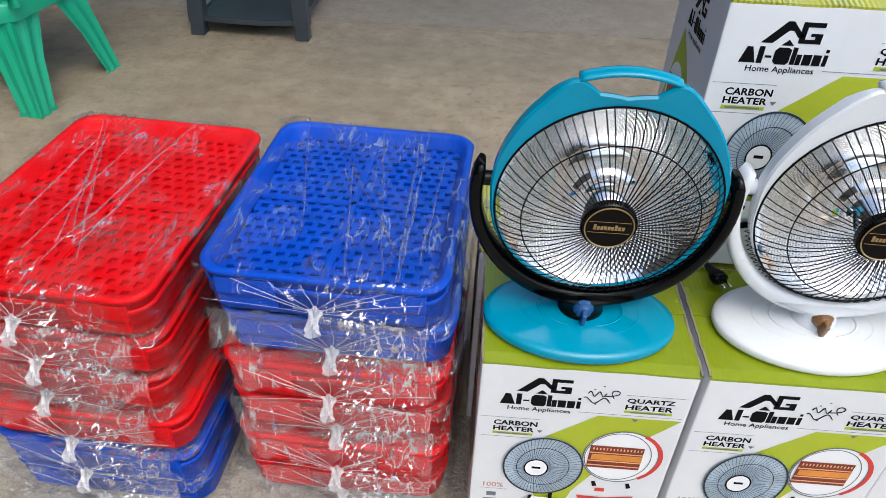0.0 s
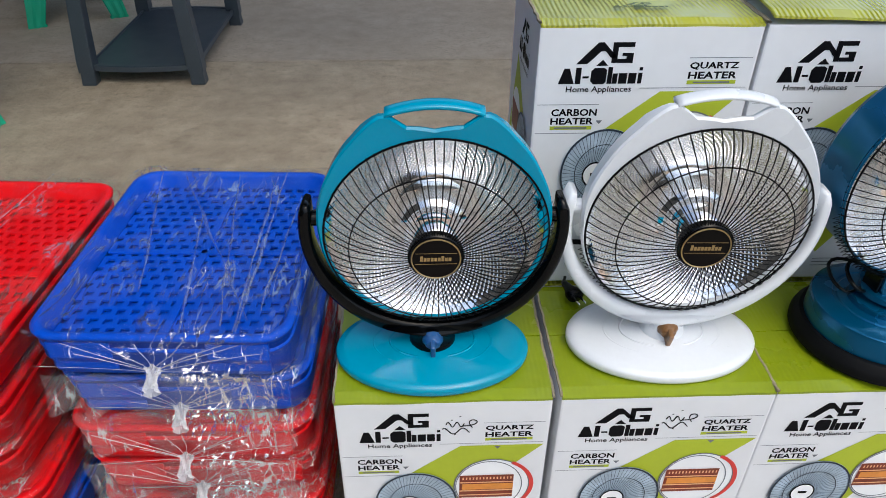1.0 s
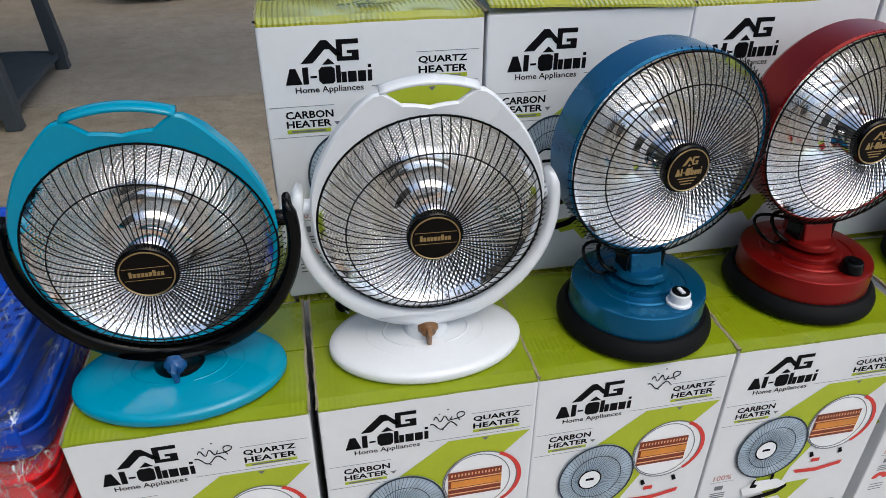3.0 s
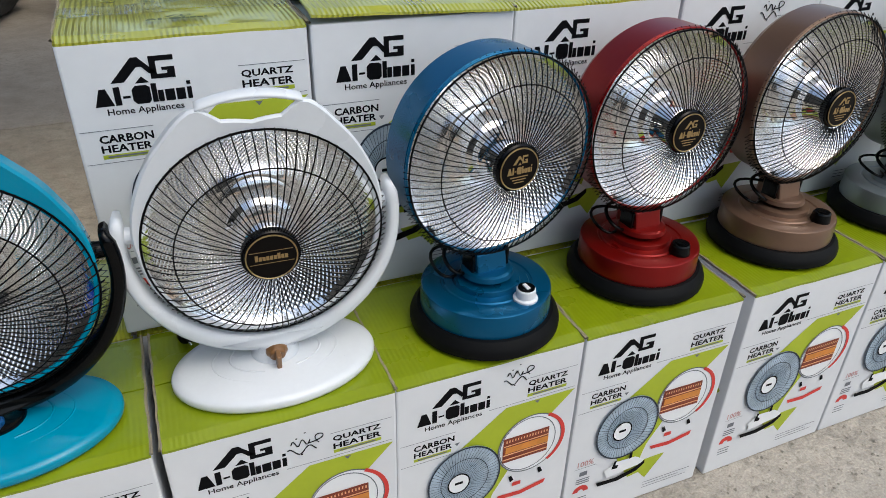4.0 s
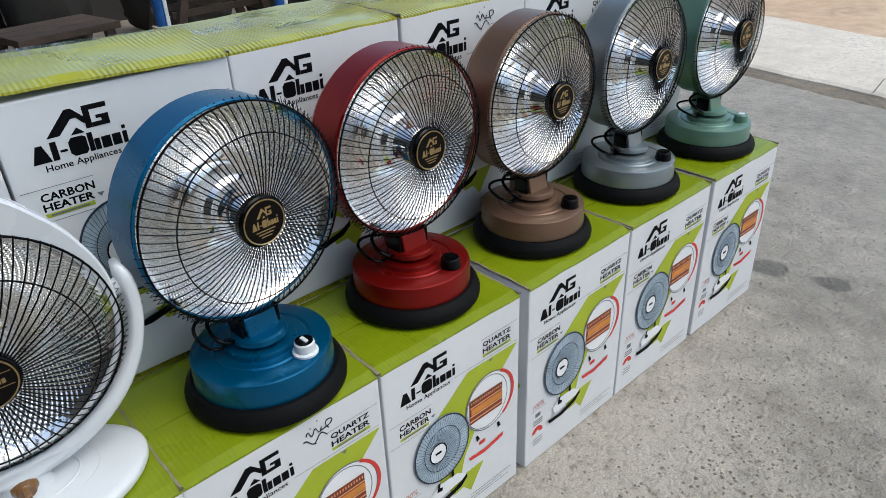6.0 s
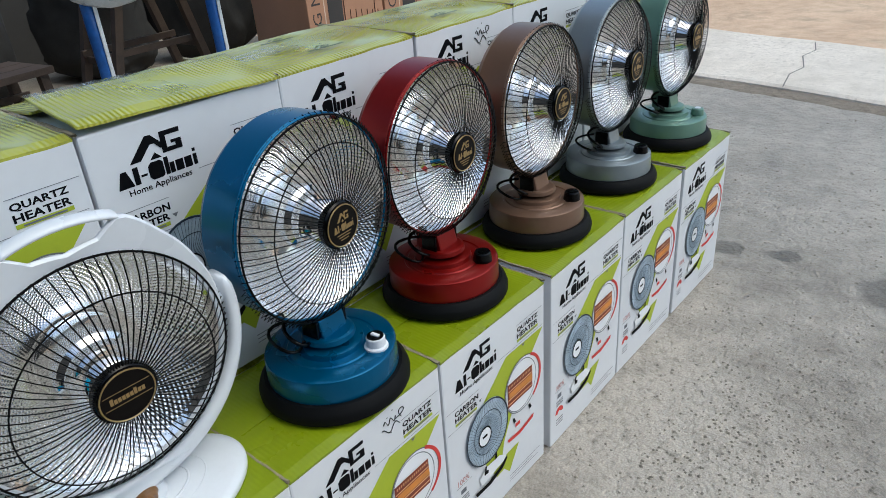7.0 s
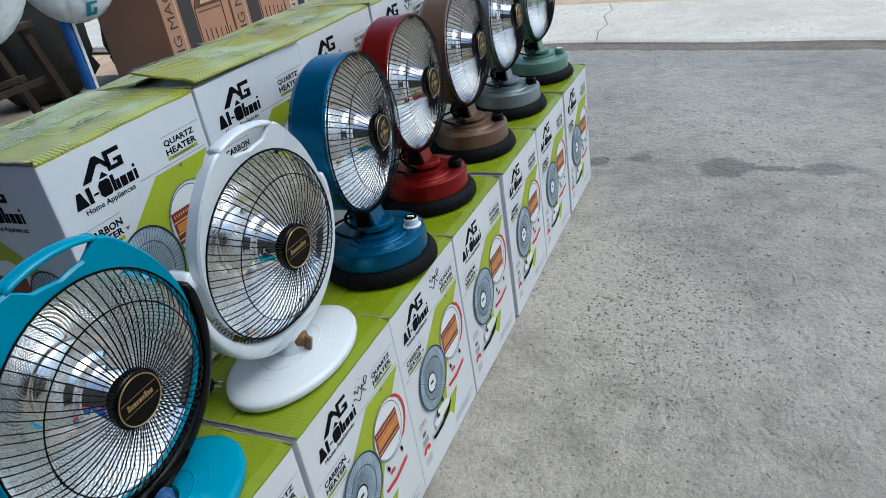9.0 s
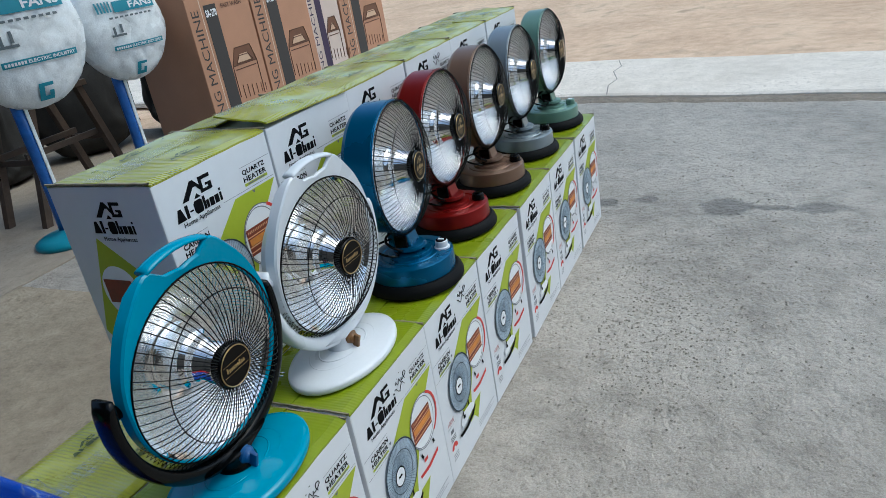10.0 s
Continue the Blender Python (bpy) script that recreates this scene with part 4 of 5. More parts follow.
oval_heater(0.161, 0.108, 0, 0, TEAL, BLACK, KNOB_BLUE, "teal plastic dish heater with black yoke on a carton", (0.004, -0.009, 0.2455), 3)
oval_heater(0.556, 0.122, 0, -2, WHITE_PLASTIC, WHITE_PLASTIC, KNOB_BROWN, "white plastic dish heater with brown knob on a carton", (0.005, -0.019, 0.2535), 3.3)
DRUMS = [
    (0.931, 0.121, 5, "blue", "white", "metallic blue dish heater with a white knob"),
    (1.28, 0.152, 2, "red", "black", "metallic red dish heater with a black knob"),
    (1.638, 0.152, 2, "bronze", "black", "metallic bronze dish heater with a black knob"),
    (2.005, 0.152, 2, "silver", "black", "metallic silver dish heater with a black knob"),
    (2.388, 0.148, 1, "green", "paint", "metallic sage green dish heater with a matching knob"),
]
for x, y, yaw, paint, kn, lab in DRUMS:
    drum_heater(x, y, yaw, paint, kn, lab)


def power_plug(x, y, yaw, label):
    """A moulded two-pin plug lying on a carton, with a length of its cord."""
    root = thing("power_plug", pose(x, y, BH + 0.0075, 0, 0, yaw), label, "plug", "plugs on the cartons")
    rings = [[(rx * math.cos(t), py, 0.013 + rz * math.sin(t)) for t in [2 * math.pi * k / 16 for k in range(16)]] for rx, rz, py in ((0.012, 0.01, -0.022), (0.0165, 0.0125, -0.019), (0.016, 0.0125, -0.006), (0.01, 0.009, 0.006), (0.007, 0.0065, 0.022), (0.004, 0.004, 0.03))]
    body = part("plug_body", loft(rings, True, (True, True)), BLACK, root, smooth=True)
    for sx in (-0.0065, 0.0065):
        pin = lathe([(0.0022, 0.0), (0.0022, 0.019), (0.0012, 0.021)], 12, Matrix.Translation((sx, -0.021, 0.013)) @ Matrix.Rotation(radians(90), 4, "X"))
        part("pin", pin, CHROME, body, "bright metal pin", smooth=True)
    bm = tube(bmesh.new(), [(0.02 * math.sin(3 * t), 0.028 + 0.075 * t - 0.03 * t * t, max(0.004, 0.013 - 0.02 * t) + 0.05 * t * t * t) for t in [k / 14 for k in range(15)]], 0.003, 7)
    part("cord", bm, BLACK, root, smooth=True)
    return root


power_plug(0.424, 0.245, 20, "black two-pin plug lying on a carton behind a heater")
power_plug(0.19, 0.235, -35, "black two-pin plug lying behind the teal heater")


# ---- bagged plastic trays ----
def tray_rings(w, d, z, r, n=6):
    pts = []
    for cx, cy, a0 in ((w / 2 - r, d / 2 - r, 0), (-w / 2 + r, d / 2 - r, 90), (-w / 2 + r, -d / 2 + r, 180), (w / 2 - r, -d / 2 + r, 270)):
        for k in range(n + 1):
            a = radians(a0 + 90 * k / n)
            pts.append((cx + r * math.cos(a), cy + r * math.sin(a), z))
    return pts


def mesh_floor(w, d, z, nx, ny, t=0.004):
    """A perforated plastic floor: rows of staggered slots in a thin plate."""
    bm = bmesh.new()
    cw, cd = w / nx, d / ny
    for j in range(ny):
        y = -d / 2 + cd * j
        block(bm, -w / 2, w / 2, y, y + cd * 0.42, z - t, z)
        off = 0.5 * (j % 2)
        for i in range(nx):
            x = -w / 2 + cw * (i + off)
            if x + cw * 0.42 <= w / 2:
                block(bm, x, x + cw * 0.42, y + cd * 0.42, y + cd, z - t, z)
    return bm


def tray(root, z, w, d, h, mat, holes):
    body = part("tray", loft([tray_rings(w - 0.016, d - 0.016, z + 0.001, 0.042), tray_rings(w - 0.01, d - 0.01, z + 0.004, 0.044), tray_rings(w - 0.012, d - 0.012, z + h - 0.01, 0.045), tray_rings(w, d, z + h - 0.012, 0.05), tray_rings(w + 0.004, d + 0.004, z + h - 0.004, 0.05), tray_rings(w - 0.004, d - 0.004, z + h, 0.048), tray_rings(w - 0.022, d - 0.022, z + h, 0.045), tray_rings(w - 0.03, d - 0.03, z + h - 0.008, 0.04), tray_rings(w - 0.05, d - 0.05, z + h - 0.03, 0.035)], True), mat, root, smooth=True)
    if holes:
        part("perforated_floor", mesh_floor(w - 0.055, d - 0.055, z + h - 0.028, 15, 20), mat, body)
        bm = bmesh.new()
        block(bm, -0.007, 0.007, -d / 2 + 0.03, d / 2 - 0.03, z + h - 0.03, z + h - 0.0245, 0.002)
        block(bm, -w / 2 + 0.03, w / 2 - 0.03, -0.007, 0.007, z + h - 0.03, z + h - 0.0245, 0.002)
        part("floor_rib", bm, mat, body)
    else:
        part("tray_floor", loft([tray_rings(w - 0.03, d - 0.03, z + h - 0.012, 0.04), tray_rings(w - 0.05, d - 0.05, z + h - 0.008, 0.035)], True, (True, True)), mat, body)
    bm = bmesh.new()
    for s in (-1, 1):
        block(bm, s * w * 0.3 - 0.05, s * w * 0.3 + 0.05, -d / 2 + 0.002, -d / 2 + 0.012, z + 0.012, z + h - 0.016, 0.003)
    part("front_ribs", bm, mat, body)
    return body


def bag(root, w, d, z0, z1, seed, knot=True, fine=False):
    """A crinkled clear bag drawn tight over a bundle, gathered in a knot at the front."""
    bm = bmesh.new()
    n = 70 if fine else 18
    bmesh.ops.create_cube(bm, size=1)
    bmesh.ops.subdivide_edges(bm, edges=list(bm.edges), cuts=n, use_grid_fill=True)
    kz, hz = (z0 + z1) / 2, (z1 - z0) / 2
    rnd = random.Random(seed)
    folds = [(rnd.uniform(-0.12, 0.12) * w, rnd.uniform(-0.55, 0.55) * w, rnd.uniform(0.003, 0.009)) for _ in range(9)]
    for v in bm.verts:
        u = v.co * 2
        cr = 0.12
        p = Vector((u.x * w / 2, u.y * d / 2, kz + u.z * hz))
        for ax, ay in ((0, 1), (0, 2), (1, 2)):
            over = max(0, abs(u[ax]) - 1 + cr) * max(0, abs(u[ay]) - 1 + cr) / cr / cr
            p -= 0.35 * over * Vector((u.x * 0.03 if 0 in (ax, ay) else 0, u.y * 0.03 if 1 in (ax, ay) else 0, u.z * 0.02 if 2 in (ax, ay) else 0))
        q = Vector((p.x * 5 + seed * 3.1, p.y * 5, p.z * 9))
        a = math.atan2(p.z - kz, p.x)
        rr = math.hypot(p.x, p.z - kz)
        front = u.y < -0.95
        lift = 0.003 + 0.004 * noise.noise(q * 2.3) + 0.006 * (1 - abs(noise.noise(q * 1.6))) ** 6
        if front:
            lift += 0.005 * math.sin(a * 19 + 3 * noise.noise(q)) * min(1, rr / 0.05)
        if u.z > 0.95:
            s = (p.y + d / 2) / d
            for x0, x1, amp in folds:
                lift += amp * math.exp(-((p.x - x0 - (x1 - x0) * s) / 0.008) ** 2) * (0.3 + 0.7 * math.sin(min(1, s * 1.1) * math.pi) ** 0.5)
        out = Vector((u.x ** 7, u.y ** 7, u.z ** 7 * 0.8))
        v.co = p + (out.normalized() if out.length > 0.01 else Vector((0, 0, 1))) * lift
        if front:
            v.co.y -= 0.02 * math.exp(-(rr / 0.05) ** 2)
    b = part("bag", bm, BAG, root, "crinkled clear polythene bag", smooth=False)
    if knot:
        bm = bmesh.new()
        rings = []
        for k in range(9):
            s = k / 8
            r0 = 0.009 * (1 - s) ** 1.5 + 0.003 + (0.016 * max(0, s - 0.45))
            rings.append([(r0 * math.cos(t) * (1 + 0.35 * math.sin(5 * t + k)), -d / 2 - 0.016 - 0.028 * s, kz - 0.012 * s + 0.8 * r0 * math.sin(t) * (1 + 0.35 * math.cos(4 * t + k)) - 0.02 * max(0, s - 0.4)) for t in [2 * math.pi * q / 18 for q in range(18)]])
        part("knot", loft(rings, True), BAG_KNOT, b, smooth=False)
        # tight creases that run out from the knot, and long ones over the top
        bm = bmesh.new()
        for k in range(11):
            a = radians(-20 + 220 * (k + 0.7 * rnd.random()) / 11)
            reach = rnd.uniform(0.3, 0.95)
            ex = reach * w * 0.47 * math.cos(a)
            ez = max(-hz * 0.8, min(hz * 0.95, reach * w * 0.35 * math.sin(a)))
            tube(bm, [(ex * t + 0.003 * math.sin(6 * t + k), -d / 2 - 0.024 + 0.013 * t ** 0.5, kz + ez * t) for t in (0.04, 0.2, 0.4, 0.6, 0.8, 1.0)], 0.0004 + 0.0003 * rnd.random(), 4)
        # Pale strands imitate glints along the creases.
        part("crease", bm, BAG_KNOT, b)
        if fine:
            # Bright film ribbons imitate the long glints of the folds on top.
            for q in range(7):
                x0, x1 = rnd.uniform(-0.44, 0.44) * w, rnd.uniform(-0.3, 0.4) * w
                s0, s1 = rnd.uniform(0.0, 0.3), rnd.uniform(0.6, 1.0)
                rows = []
                for k in range(25):
                    s = s0 + (s1 - s0) * k / 24
                    wide = 0.0012 + 0.0055 * abs(noise.noise(Vector((s * 9, q * 3.7, seed)))) * math.sin(math.pi * min(1, k / 24 + 0.05))
                    cx = x1 + (x0 - x1) * s + 0.004 * noise.noise(Vector((s * 7, q, seed)))
                    rows.append([(cx - wide, -d / 2 + d * s, z1 + 0.009), (cx, -d / 2 + d * s, z1 + 0.009 + 1.1 * wide), (cx + wide, -d / 2 + d * s, z1 + 0.009)])
                part("fold", loft(rows, False), BAG_FOLD, b, "standing crease of clear film")
        # loose tail of the bag that hangs over the bundle below
        rings = []
        for k in range(8):
            s = k / 7
            rings.append([(-w * 0.42 + w * 0.84 * i / 40, -d / 2 - 0.016 - 0.012 * s - 0.010 * math.sin(i * 0.9 + 2 * s + seed) * s - 0.012 * noise.noise(Vector((i * 0.25, s * 2, seed))), z0 + 0.035 - (0.075 + 0.04 * noise.noise(Vector((i * 0.12, 5, seed)))) * s) for i in range(41)])
        part("bag_tail", loft(rings, False), BAG_TAIL, b, smooth=False)
    return b


def bundle(x, y, z, w, d, h, mat, seed, yaw, holes, label, group, tip=(0, 0)):
    root = thing("tray_bundle", pose(x, y, z, tip[0], tip[1], yaw), label, "plastic tray", group)
    th = h * 0.62
    tray(root, 0.004, w - 0.012, d - 0.012, th, mat, False)
    tray(root, h - th - 0.006, w - 0.004, d - 0.004, th, mat, holes)
    bag(root, w + 0.012, d + 0.012, 0.0, h, seed, fine=holes)
    return root


BLUE_LAB, RED_LAB = "blue perforated plastic trays in a clear bag", "red perforated plastic trays in a clear bag"
for k in range(6):
    col = TRAY_BLUE if k > 3 else TRAY_RED
    bundle(-0.252 + 0.006 * math.sin(k * 2.1), 0.315 + 0.01 * math.cos(k * 3), 0.1025 * k, 0.42, 0.53, 0.1, col, k, (-1, -2.5, 0, -2, -1.5, -3)[k], k == 5, BLUE_LAB if k > 3 else RED_LAB, "stack of bagged trays")
for k in range(6):
    col = TRAY_RED if k > 1 else TRAY_BLUE
    bundle(-0.72 + 0.008 * math.sin(k * 1.3), 0.29 + 0.012 * math.cos(k * 2), 0.1 * k, 0.42, 0.58, 0.098, col, 20 + k, (-2, -4, -3, -6, -2, -4)[k], k == 5, RED_LAB if k > 1 else BLUE_LAB, "second stack of bagged trays")


# ---- grey plastic rack table ----
def rack(x0, x1, y0, y1):
    root = thing("rack_table", pose((x0 + x1) / 2, (y0 + y1) / 2, 0.008), "dark grey plastic rack table with a low shelf", "table")
    w, d = x1 - x0, y1 - y0
    for sx in (-1, 1):
        for sy in (-1, 1):
            rings = []
            for z, k, o in ((0.0, 0.034, 0.0), (0.06, 0.032, 0.003), (0.062, 0.037, 0.003), (0.12, 0.037, 0.004), (0.5, 0.03, 0.03), (0.74, 0.026, 0.045)):
                cx, cy = sx * (w / 2 - 0.03 - o), sy * (d / 2 - 0.03 - o)
                rings.append([(cx + k * a, cy + k * b, z) for a, b in ((-1, -0.9), (-0.9, -1), (0.9, -1), (1, -0.9), (1, 0.9), (0.9, 1), (-0.9, 1), (-1, 0.9))])
            part("leg", loft(rings, True, (True, True)), RACK_GREY, root)
    for nm, z, t in (("shelf", 0.095, 0.03), ("tabletop", 0.73, 0.035)):
        pts = []
        for i in range(13):
            u = -1 + i / 6
            pts.append((u * (w / 2 - 0.03), -d / 2 + 0.02 - 0.035 * (1 - u * u)))
        for i in range(13):
            u = 1 - i / 6
            pts.append((u * (w / 2 - 0.03), d / 2 - 0.02 + 0.035 * (1 - u * u)))
        rings = [[(px * s, py * s, zz) for px, py in pts] for s, zz in ((0.97, z - t), (1.0, z - t + 0.003), (1.0, z - 0.003), (0.985, z), (0.96, z), (0.95, z - 0.008))]
        part(nm, loft(rings, True, (True, True)), RACK_GREY, root)
    return root


rack(-1.46, -0.88, 2.54, 3.5)


# ---- green plastic chairs ----
def plastic_chair(m, label):
    root = thing("plastic_chair", m, label, "chair", "green plastic chairs")
    for sx in (-1, 1):
        for sy in (-1, 1):
            rings = []
            for z, o, k in ((0.0, 0.0, 0.045), (0.012, 0.0, 0.047), (0.02, 0.002, 0.042), (0.2, 0.03, 0.055), (0.36, 0.055, 0.08), (0.43, 0.065, 0.12)):
                cx, cy = sx * (0.27 - o), sy * (0.27 - o)
                ring = []
                for q in range(21):
                    u = -1 + q / 10
                    rib = 0.004 * math.cos(u * 4 * math.pi)
                    if u < 0:
                        ring.append((cx + sx * 2 * k * u, cy + sy * rib, z))
                    else:
                        ring.append((cx + sx * rib, cy - sy * 2 * k * u, z))
                inner = [(px - sx * 0.006, py - sy * 0.006, pz) for px, py, pz in ring[::-1]]
                rings.append(ring + inner)
            part("leg", loft(rings, True, (True, True)), CHAIR_GREEN, root)
    rings = [[(px, py, z) for px, py, _ in tray_rings(w, w, 0, 0.07)] for w, z in ((0.47, 0.36), (0.48, 0.42), (0.46, 0.435), (0.42, 0.425), (0.2, 0.415))]
    part("seat", loft(rings, True, (False, True)), CHAIR_GREEN, root, smooth=True)
    rows = []
    for j in range(9):
        v = j / 8
        rows.append([(u * (0.2 + 0.02 * v) , 0.2 + 0.09 * v + 0.03 * u * u * -1, 0.42 + 0.42 * v - 0.05 * u * u * v) for u in [-1 + i / 6 for i in range(13)]])
    rows = [r + [(px, py + 0.008, pz) for px, py, pz in r[::-1]] for r in rows]
    part("backrest", loft(rows, True, (True, True)), CHAIR_GREEN, root, smooth=True)
    for s in (-1, 1):
        bm = tube(bmesh.new(), [(s * 0.25, -0.2, 0.42), (s * 0.27, -0.21, 0.58), (s * 0.275, -0.12, 0.63), (s * 0.265, 0.08, 0.63), (s * 0.22, 0.24, 0.62)], 0.02, 8)
        part("armrest", bm, CHAIR_GREEN, root, smooth=True)
    return root


plastic_chair(pose(-1.95, 1.9, 0.0, 0, 0, -8), "green ribbed plastic armchair on the concrete")
plastic_chair(pose(-1.95, 3.75, 0.008, 0, 0, 25), "green plastic armchair behind the rack table")


# ---- pedestal fans in printed bags ----
def pedestal_fan(x, y, head_z, r, yaw, label, shift=0.0):
    root = thing("pedestal_fan", pose(x, y, 0.008, 0, 0, yaw), label, "fan", "bagged pedestal fans")
    part("base", lathe([(0.19, 0), (0.195, 0.01), (0.19, 0.03), (0.15, 0.05), (0.06, 0.065), (0.035, 0.08)], 48), FAN_TEAL, root, smooth=True)
    rings = []
    zs = [0.07, 0.2, 0.35, 0.5, 0.65, head_z - r + 0.06]
    for k, z in enumerate(zs):
        rings.append([((0.036 + 0.004 * math.sin(3 * t + k)) * math.cos(t), (0.036 + 0.004 * math.cos(2 * t + k)) * math.sin(t), z) for t in [2 * math.pi * q / 16 for q in range(16)]])
    pole = part("pole", loft(rings, True, (True, True)), FAN_BLUE, root, "blue pole wrapped in printed film", smooth=True)
    part("film_strip", bm_block(0.01, 0.03, -0.045, -0.036, 0.1, head_z - r, 0.003), FAN_BAG, pole)
    N = 84
    rings = []
    for j in range(31):
        a = radians(-90 + 180 * j / 30)
        rr, yy = r * max(0.02, math.cos(a)) ** 0.72, 0.15 * math.sin(a)
        rings.append([(shift + rr * math.cos(2 * math.pi * i / N) * (1 + 0.02 * noise.noise(Vector((i * 0.3, j * 0.5, r)))), yy - 0.05 + 0.012 * (1 - abs(noise.noise(Vector((rr * 9 * math.cos(6.2832 * i / N) + 4 * r, rr * 9 * math.sin(6.2832 * i / N), yy))))) ** 5, head_z + rr * math.sin(2 * math.pi * i / N) * (1.08 if math.sin(2 * math.pi * i / N) < 0 else 1) + 0.008 * noise.noise(Vector((i, j * 0.7, 3)))) for i in range(N)])
    cover = part("bag", loft(rings, True, (True, True)), FAN_BAG, root, "milky plastic bag with teal print", smooth=True)

    def patch(bm, x0, x1, z0, z1, nx=10, nz=3):
        grid = [[bm.verts.new((shift + x0 + (x1 - x0) * i / nx, bagy(x0 + (x1 - x0) * i / nx, z0 + (z1 - z0) * j / nz), head_z + z0 + (z1 - z0) * j / nz)) for i in range(nx + 1)] for j in range(nz + 1)]
        for j in range(nz):
            for i in range(nx):
                bm.faces.new((grid[j][i], grid[j][i + 1], grid[j + 1][i + 1], grid[j + 1][i]))
        return bm

    def bagy(px, pz):
        q = min(0.999, math.hypot(px, pz / (1.08 if pz < 0 else 1)) / r)
        c = q ** (1 / 0.72)
        return -0.05 - 0.15 * math.sqrt(1 - c * c) - 0.007

    bm = bmesh.new()
    patch(bm, -0.52 * r, 0.62 * r, -0.42 * r, -0.33 * r)
    patch(bm, -0.3 * r, 0.66 * r, 0.28 * r, 0.48 * r)
    patch(bm, -0.12 * r, 0.1 * r, -0.96 * r, -0.9 * r, 4, 2)
    patch(bm, -0.12 * r, -0.04 * r, -0.9 * r, -0.74 * r, 2, 3)
    patch(bm, -0.12 * r, 0.1 * r, -0.76 * r, -0.71 * r, 4, 2)
    patch(bm, 0.03 * r, 0.1 * r, -0.9 * r, -0.83 * r, 2, 2)
    for k in range(5):
        patch(bm, (-0.62 + 0.06 * k) * r, (-0.59 + 0.06 * k) * r, 0.3 * r, 0.5 * r, 1, 3)
    pieces("print", bm, FAN_TEAL, cover)
    bm = letters("FANS", 0.02 * r, 0.6 * r, 0.32 * r, 0.45 * r, 0)
    for v in bm.verts:
        v.co = (shift + v.co.x, bagy(v.co.x, v.co.z) - 0.004, head_z + v.co.z)
    part("lettering", bm, WHITE_PLASTIC, cover)
    bm = bmesh.new()
    for k in range(7):
        patch(bm, (-0.49 + 0.045 * k) * r, (-0.458 + 0.045 * k) * r, -0.4 * r, -0.355 * r, 1, 1)
    for v in bm.verts:
        v.co.y -= 0.004
    pieces("name_bar", bm, WHITE_PLASTIC, cover)
    bm = letters("ELECTRIC INDUSTRY", -0.16 * r, 0.58 * r, -0.4 * r, -0.35 * r, 0)
    for v in bm.verts:
        v.co = (shift + v.co.x, bagy(v.co.x, v.co.z) - 0.004, head_z + v.co.z)
    part("lettering", bm, WHITE_PLASTIC, cover)
    bm = bmesh.new()
    for k in range(9):
        patch(bm, (-0.45 + 0.11 * k) * r, (-0.38 + 0.11 * k) * r, 0.17 * r, 0.205 * r, 1, 1)
    patch(bm, -0.5 * r, -0.2 * r, -0.16 * r, -0.12 * r, 4, 1)
    patch(bm, -0.45 * r, -0.4 * r, -0.12 * r, 0.02 * r, 1, 2)
    patch(bm, -0.3 * r, -0.25 * r, -0.1 * r, 0.06 * r, 1, 2)
    tagged(part("small_print", bm, surface_cache("slate print on film", "5d666c"), cover), kind="stuff")
    return root


pedestal_fan(2.05, 3.12, 1.2, 0.38, -10, "pedestal fan with its head wrapped in a printed milky bag", 0.12)
pedestal_fan(2.76, 3.1, 1.12, 0.31, -10, "smaller pedestal fan wrapped in a printed milky bag", 0.1)


# ---- washing machine cartons ----
def machine_carton(x0, x1, y, h, card, ink, label):
    w, d = x1 - x0, 0.55
    root = thing("machine_carton", pose(x0, y, 0.008), label, "carton", "washing machine cartons")
    part("body", bm_block(0, w, 0, d, 0, h, 0.006), card, root)
    e = 0.002
    part("stripe", rect(bmesh.new(), 0.25 * w, 0.44 * w, 0.3, 1.14, -e), ink, root)
    part("lettering", letters("WASHING MACHINE", 0.05 * w, 0.16 * w, 0.05, 1.12, -e, True), ink, root)
    part("lettering", letters("SA-270", 0.26 * w, 0.43 * w, 1.06, 1.11, -2 * e), WHITE_INK, root)
    part("lettering", letters("FAST WASH", 0.52 * w, 0.86 * w, 1.1, 1.13, -e), CARD_LINE, root)
    bm = bmesh.new()
    a, b, c = 0.46 * w, 0.88 * w, 0.7
    for p in ([(a, 0.48), (a, c), (a + 0.06, c + 0.12), (b - 0.04, c + 0.12), (b, c), (b, 0.45)], [(a, c), (b, c)], [(a + 0.05, c + 0.01), (a + 0.09, c + 0.06), (b - 0.08, c + 0.06), (b - 0.04, c + 0.01), (a + 0.05, c + 0.01)], [(a + 0.02, c - 0.03), (b - 0.02, c - 0.03)]):
        tube(bm, [(px, -e, pz) for px, pz in p], 0.0035, 4)
    for k in range(6):
        tube(bm, [(a + 0.05 + 0.05 * k, -e, 0.46), (a + 0.05 + 0.05 * k, -e, 0.56 - 0.008 * k)], 0.003, 4)
    part("line_drawing", bm, CARD_LINE, root)
    part("drawn_lid", poly(bmesh.new(), [(a, c), (b, c), (b - 0.04, c + 0.12), (a + 0.06, c + 0.12)], -0.5 * e), surface_cache("dark brown print", "6b4630"), root)
    part("drawn_window", poly(bmesh.new(), [(a + 0.06, c + 0.015), (b - 0.06, c + 0.015), (b - 0.09, c + 0.07), (a + 0.1, c + 0.07)], -0.75 * e), surface_cache("pale brown print", "c6a68a"), root)
    bm = bmesh.new()
    rect(bm, 0.2 * w, 0.212 * w, 0, h, -e)
    part("seam_tape", bm, surface_cache("pale tape", "cdb9a2"), root)
    return root


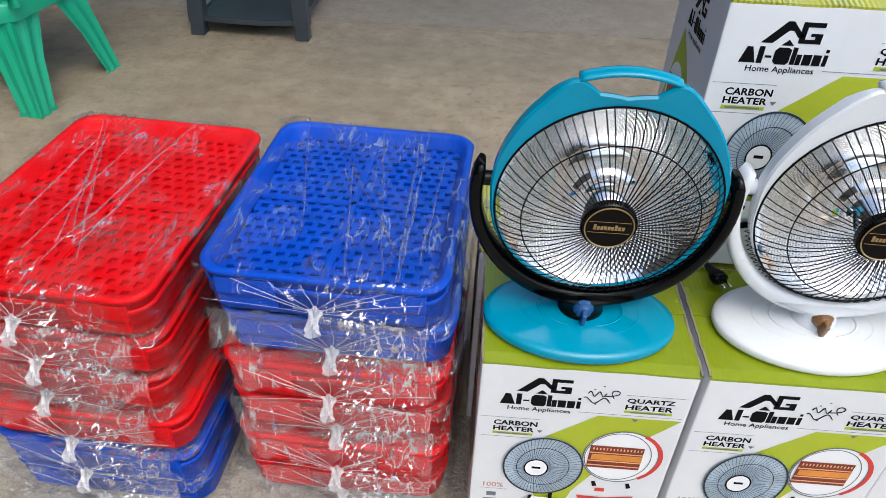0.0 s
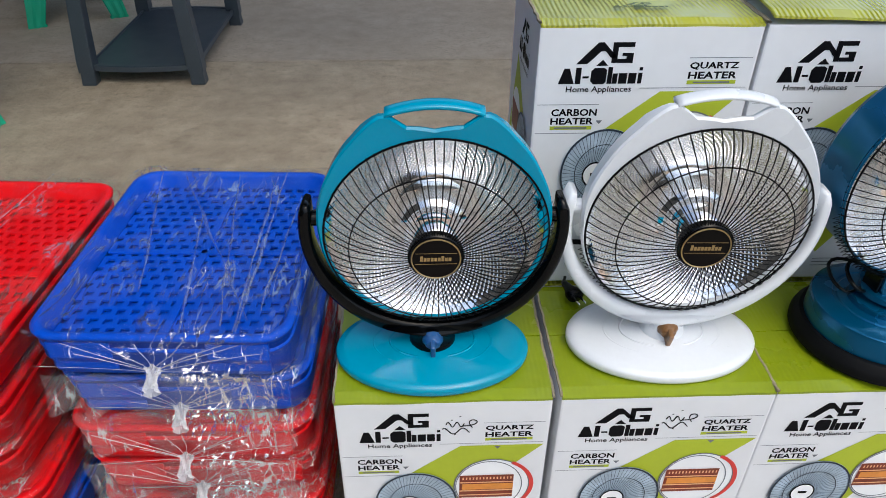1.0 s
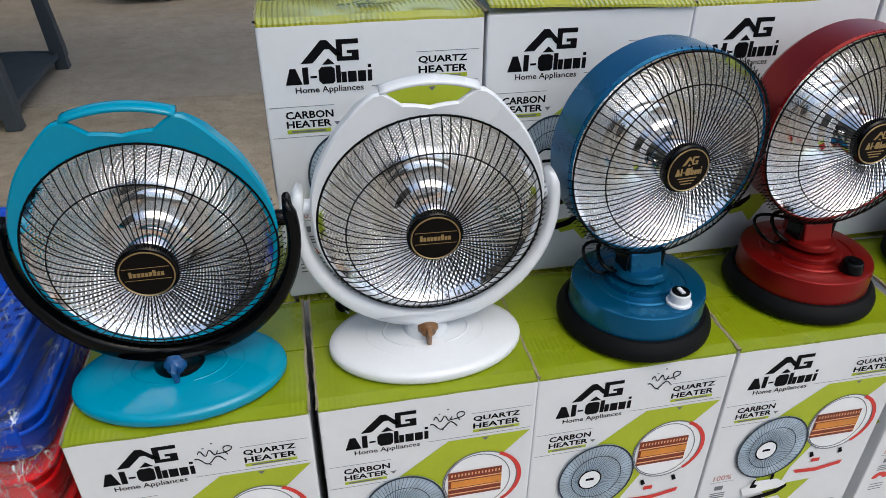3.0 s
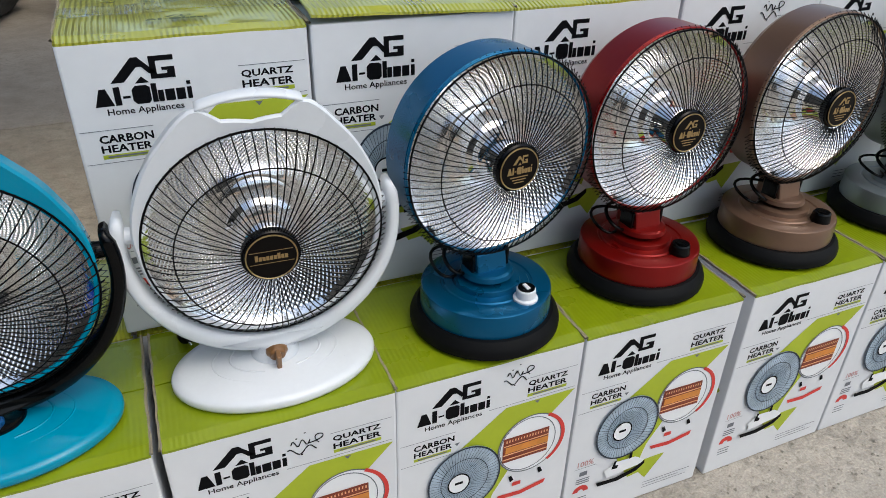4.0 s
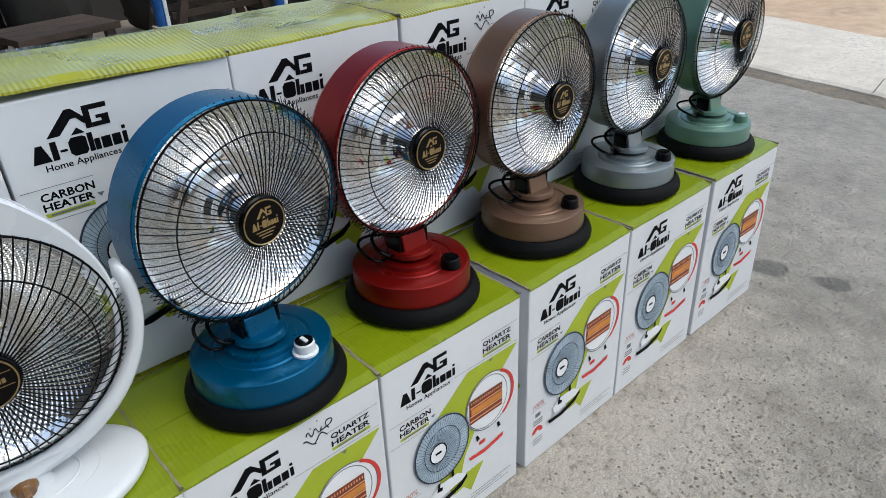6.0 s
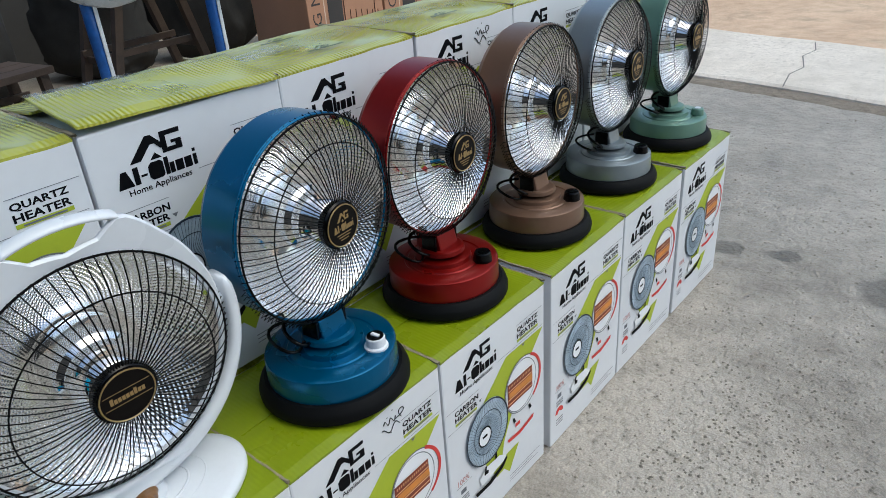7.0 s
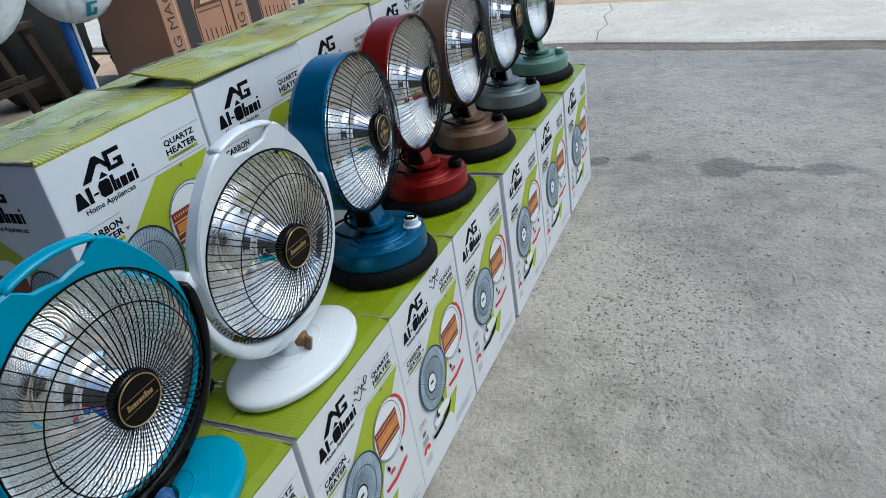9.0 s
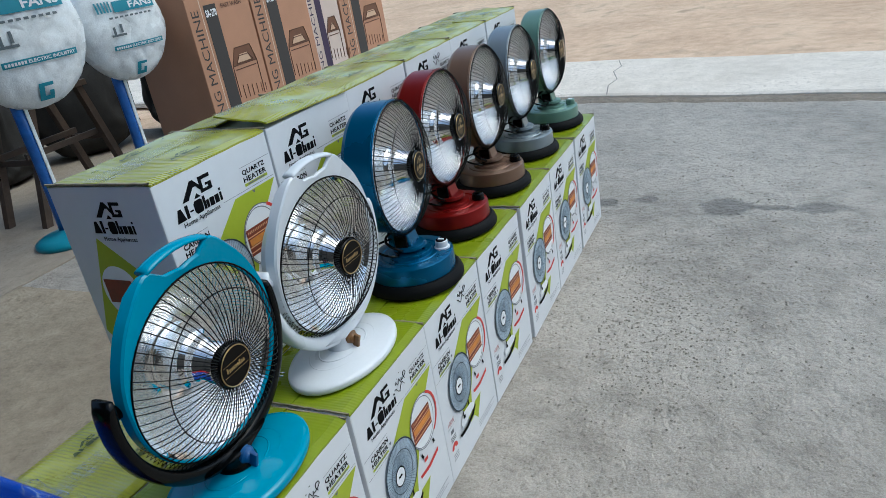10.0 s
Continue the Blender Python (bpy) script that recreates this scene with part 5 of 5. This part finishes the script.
MACHINES = [(3.21, 3.86), (3.88, 4.58), (4.62, 5.1), (5.13, 5.9)]
for (x0, x1), lab in zip(MACHINES, ("brown washing machine carton with charcoal print", "brown washing machine carton with charcoal print", "narrow pale appliance carton with dark purple print", "brown washing machine carton with charcoal print")):
    pale = x0 == 4.62
    machine_carton(x0, x1, 2.8 if x1 < 5 else 2.84, 1.35, PALE_CARD if pale else BROWN_CARD, PURPLE_INK if pale else DARK_CARD_INK, lab)


# ---- dim clutter at the back of the shop ----
def work_bench(x, y, w, d, h, yaw, rake):
    """A rough trestle: plank top, four raking legs and rails between them."""
    root = thing("work_bench", pose(x, y, 0.008, 0, 0, yaw), "dark worn wooden trestle bench in the dim shop", "bench")
    for k in range(3):
        y0 = -d / 2 + d * k / 3
        part("plank", bm_block(-w / 2, w / 2, y0 + 0.003, y0 + d / 3 - 0.003, h - 0.04, h, 0.004), DARK_WOOD, root)
    for sx in (-1, 1):
        for sy in (-1, 1):
            cx, cy = sx * (w / 2 - 0.06), sy * (d / 2 - 0.05)
            rings = [[(cx + sx * rake * (1 - z / h) + a * 0.026, cy + b * 0.022, z) for a, b in ((-1, -1), (1, -1), (1, 1), (-1, 1))] for z in (0.0, 0.3 * h, 0.6 * h, h - 0.042)]
            part("leg", loft(rings, True, (True, True)), DARK_WOOD, root)
        cx = sx * (w / 2 - 0.06 + rake * 0.5)
        part("rail", bm_block(cx - 0.012, cx + 0.012, -d / 2 + 0.075, d / 2 - 0.075, h * 0.5 - 0.02, h * 0.5 + 0.02, 0.003), DARK_WOOD, root)
    for sy in (-1, 1):
        cy = sy * (d / 2 - 0.05)
        part("rail", bm_block(-w / 2 - rake * 0.4, w / 2 + rake * 0.4, cy - sy * 0.036 - 0.012, cy - sy * 0.036 + 0.012, h * 0.55 - 0.02, h * 0.55 + 0.02, 0.003), DARK_WOOD, root)
    return root


work_bench(2.62, 3.75, 0.5, 0.45, 0.82, 4, 0.22)
work_bench(1.7, 3.9, 0.6, 0.45, 0.45, 10, 0.03)


# Rounded lump standing in for dark clutter whose exact kind is unknown.
def sack(x, y, z, w, d, h, seed, label):
    bm = bmesh.new()
    bmesh.ops.create_icosphere(bm, subdivisions=4, radius=1)
    for v in bm.verts:
        p = v.co
        s = Vector([math.copysign(abs(c) ** 0.6, c) for c in p])
        n1 = noise.noise(p * 1.6 + Vector((seed, 0, 0)))
        v.co = Vector((s.x * w / 2, s.y * d / 2, h / 2 + s.z * h / 2)) * (1 + 0.3 * n1 + 0.12 * noise.noise(p * 4 + Vector((0, seed, 0))) + 0.03 * noise.noise(p * 12))
        v.co.z = max(0, v.co.z)
    ob = part("sack", bm, DARK_CLUTTER, smooth=True)
    ob.matrix_basis = pose(x, y, z, 0, 0, seed * 37)
    return tagged(ob, label, "sack", "sacks in the shop")


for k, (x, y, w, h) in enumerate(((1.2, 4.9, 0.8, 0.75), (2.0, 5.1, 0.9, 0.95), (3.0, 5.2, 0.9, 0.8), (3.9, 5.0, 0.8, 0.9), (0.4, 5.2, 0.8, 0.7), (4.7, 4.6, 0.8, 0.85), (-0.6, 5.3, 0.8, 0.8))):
    sack(x, y, 0.008, w, 0.6, h, k + 1, "dark rounded lump that stands in for clutter in the dim shop")


# ---- loose grit on the floor ----
def grit(seed, n, cx, cy, sx, sy, smin, smax):
    rnd = random.Random(seed)
    verts, faces = [], []
    for _ in range(n):
        x, y = cx + rnd.gauss(0, sx), cy + rnd.gauss(0, sy)
        s = rnd.uniform(smin, smax)
        a = rnd.uniform(0, 6.28)
        b = len(verts)
        for k in range(4):
            verts.append((x + s * math.cos(a + k * 1.57) * rnd.uniform(0.6, 1.2), y + s * math.sin(a + k * 1.57) * rnd.uniform(0.6, 1.2), 0.0))
        verts.append((x, y, s * rnd.uniform(0.5, 1.0)))
        faces += [(b, b + 1, b + 4), (b + 1, b + 2, b + 4), (b + 2, b + 3, b + 4), (b + 3, b, b + 4)]
    me = bpy.data.meshes.new("grit")
    me.from_pydata(verts, [], faces)
    me.materials.append(GRIT)
    return tagged(new("grit", me), "loose grit and crumbs scattered on the concrete", "grit", kind="stuff")


grit(1, 900, -0.75, 1.9, 0.35, 0.45, 0.002, 0.007)
grit(2, 500, -1.5, 1.7, 0.4, 0.3, 0.002, 0.006)
grit(3, 1600, 2.2, -0.6, 0.9, 0.5, 0.0015, 0.005)
grit(4, 900, 1.65, -0.42, 0.4, 0.16, 0.002, 0.006)
grit(5, 500, 2.9, -0.3, 0.7, 0.5, 0.002, 0.007)
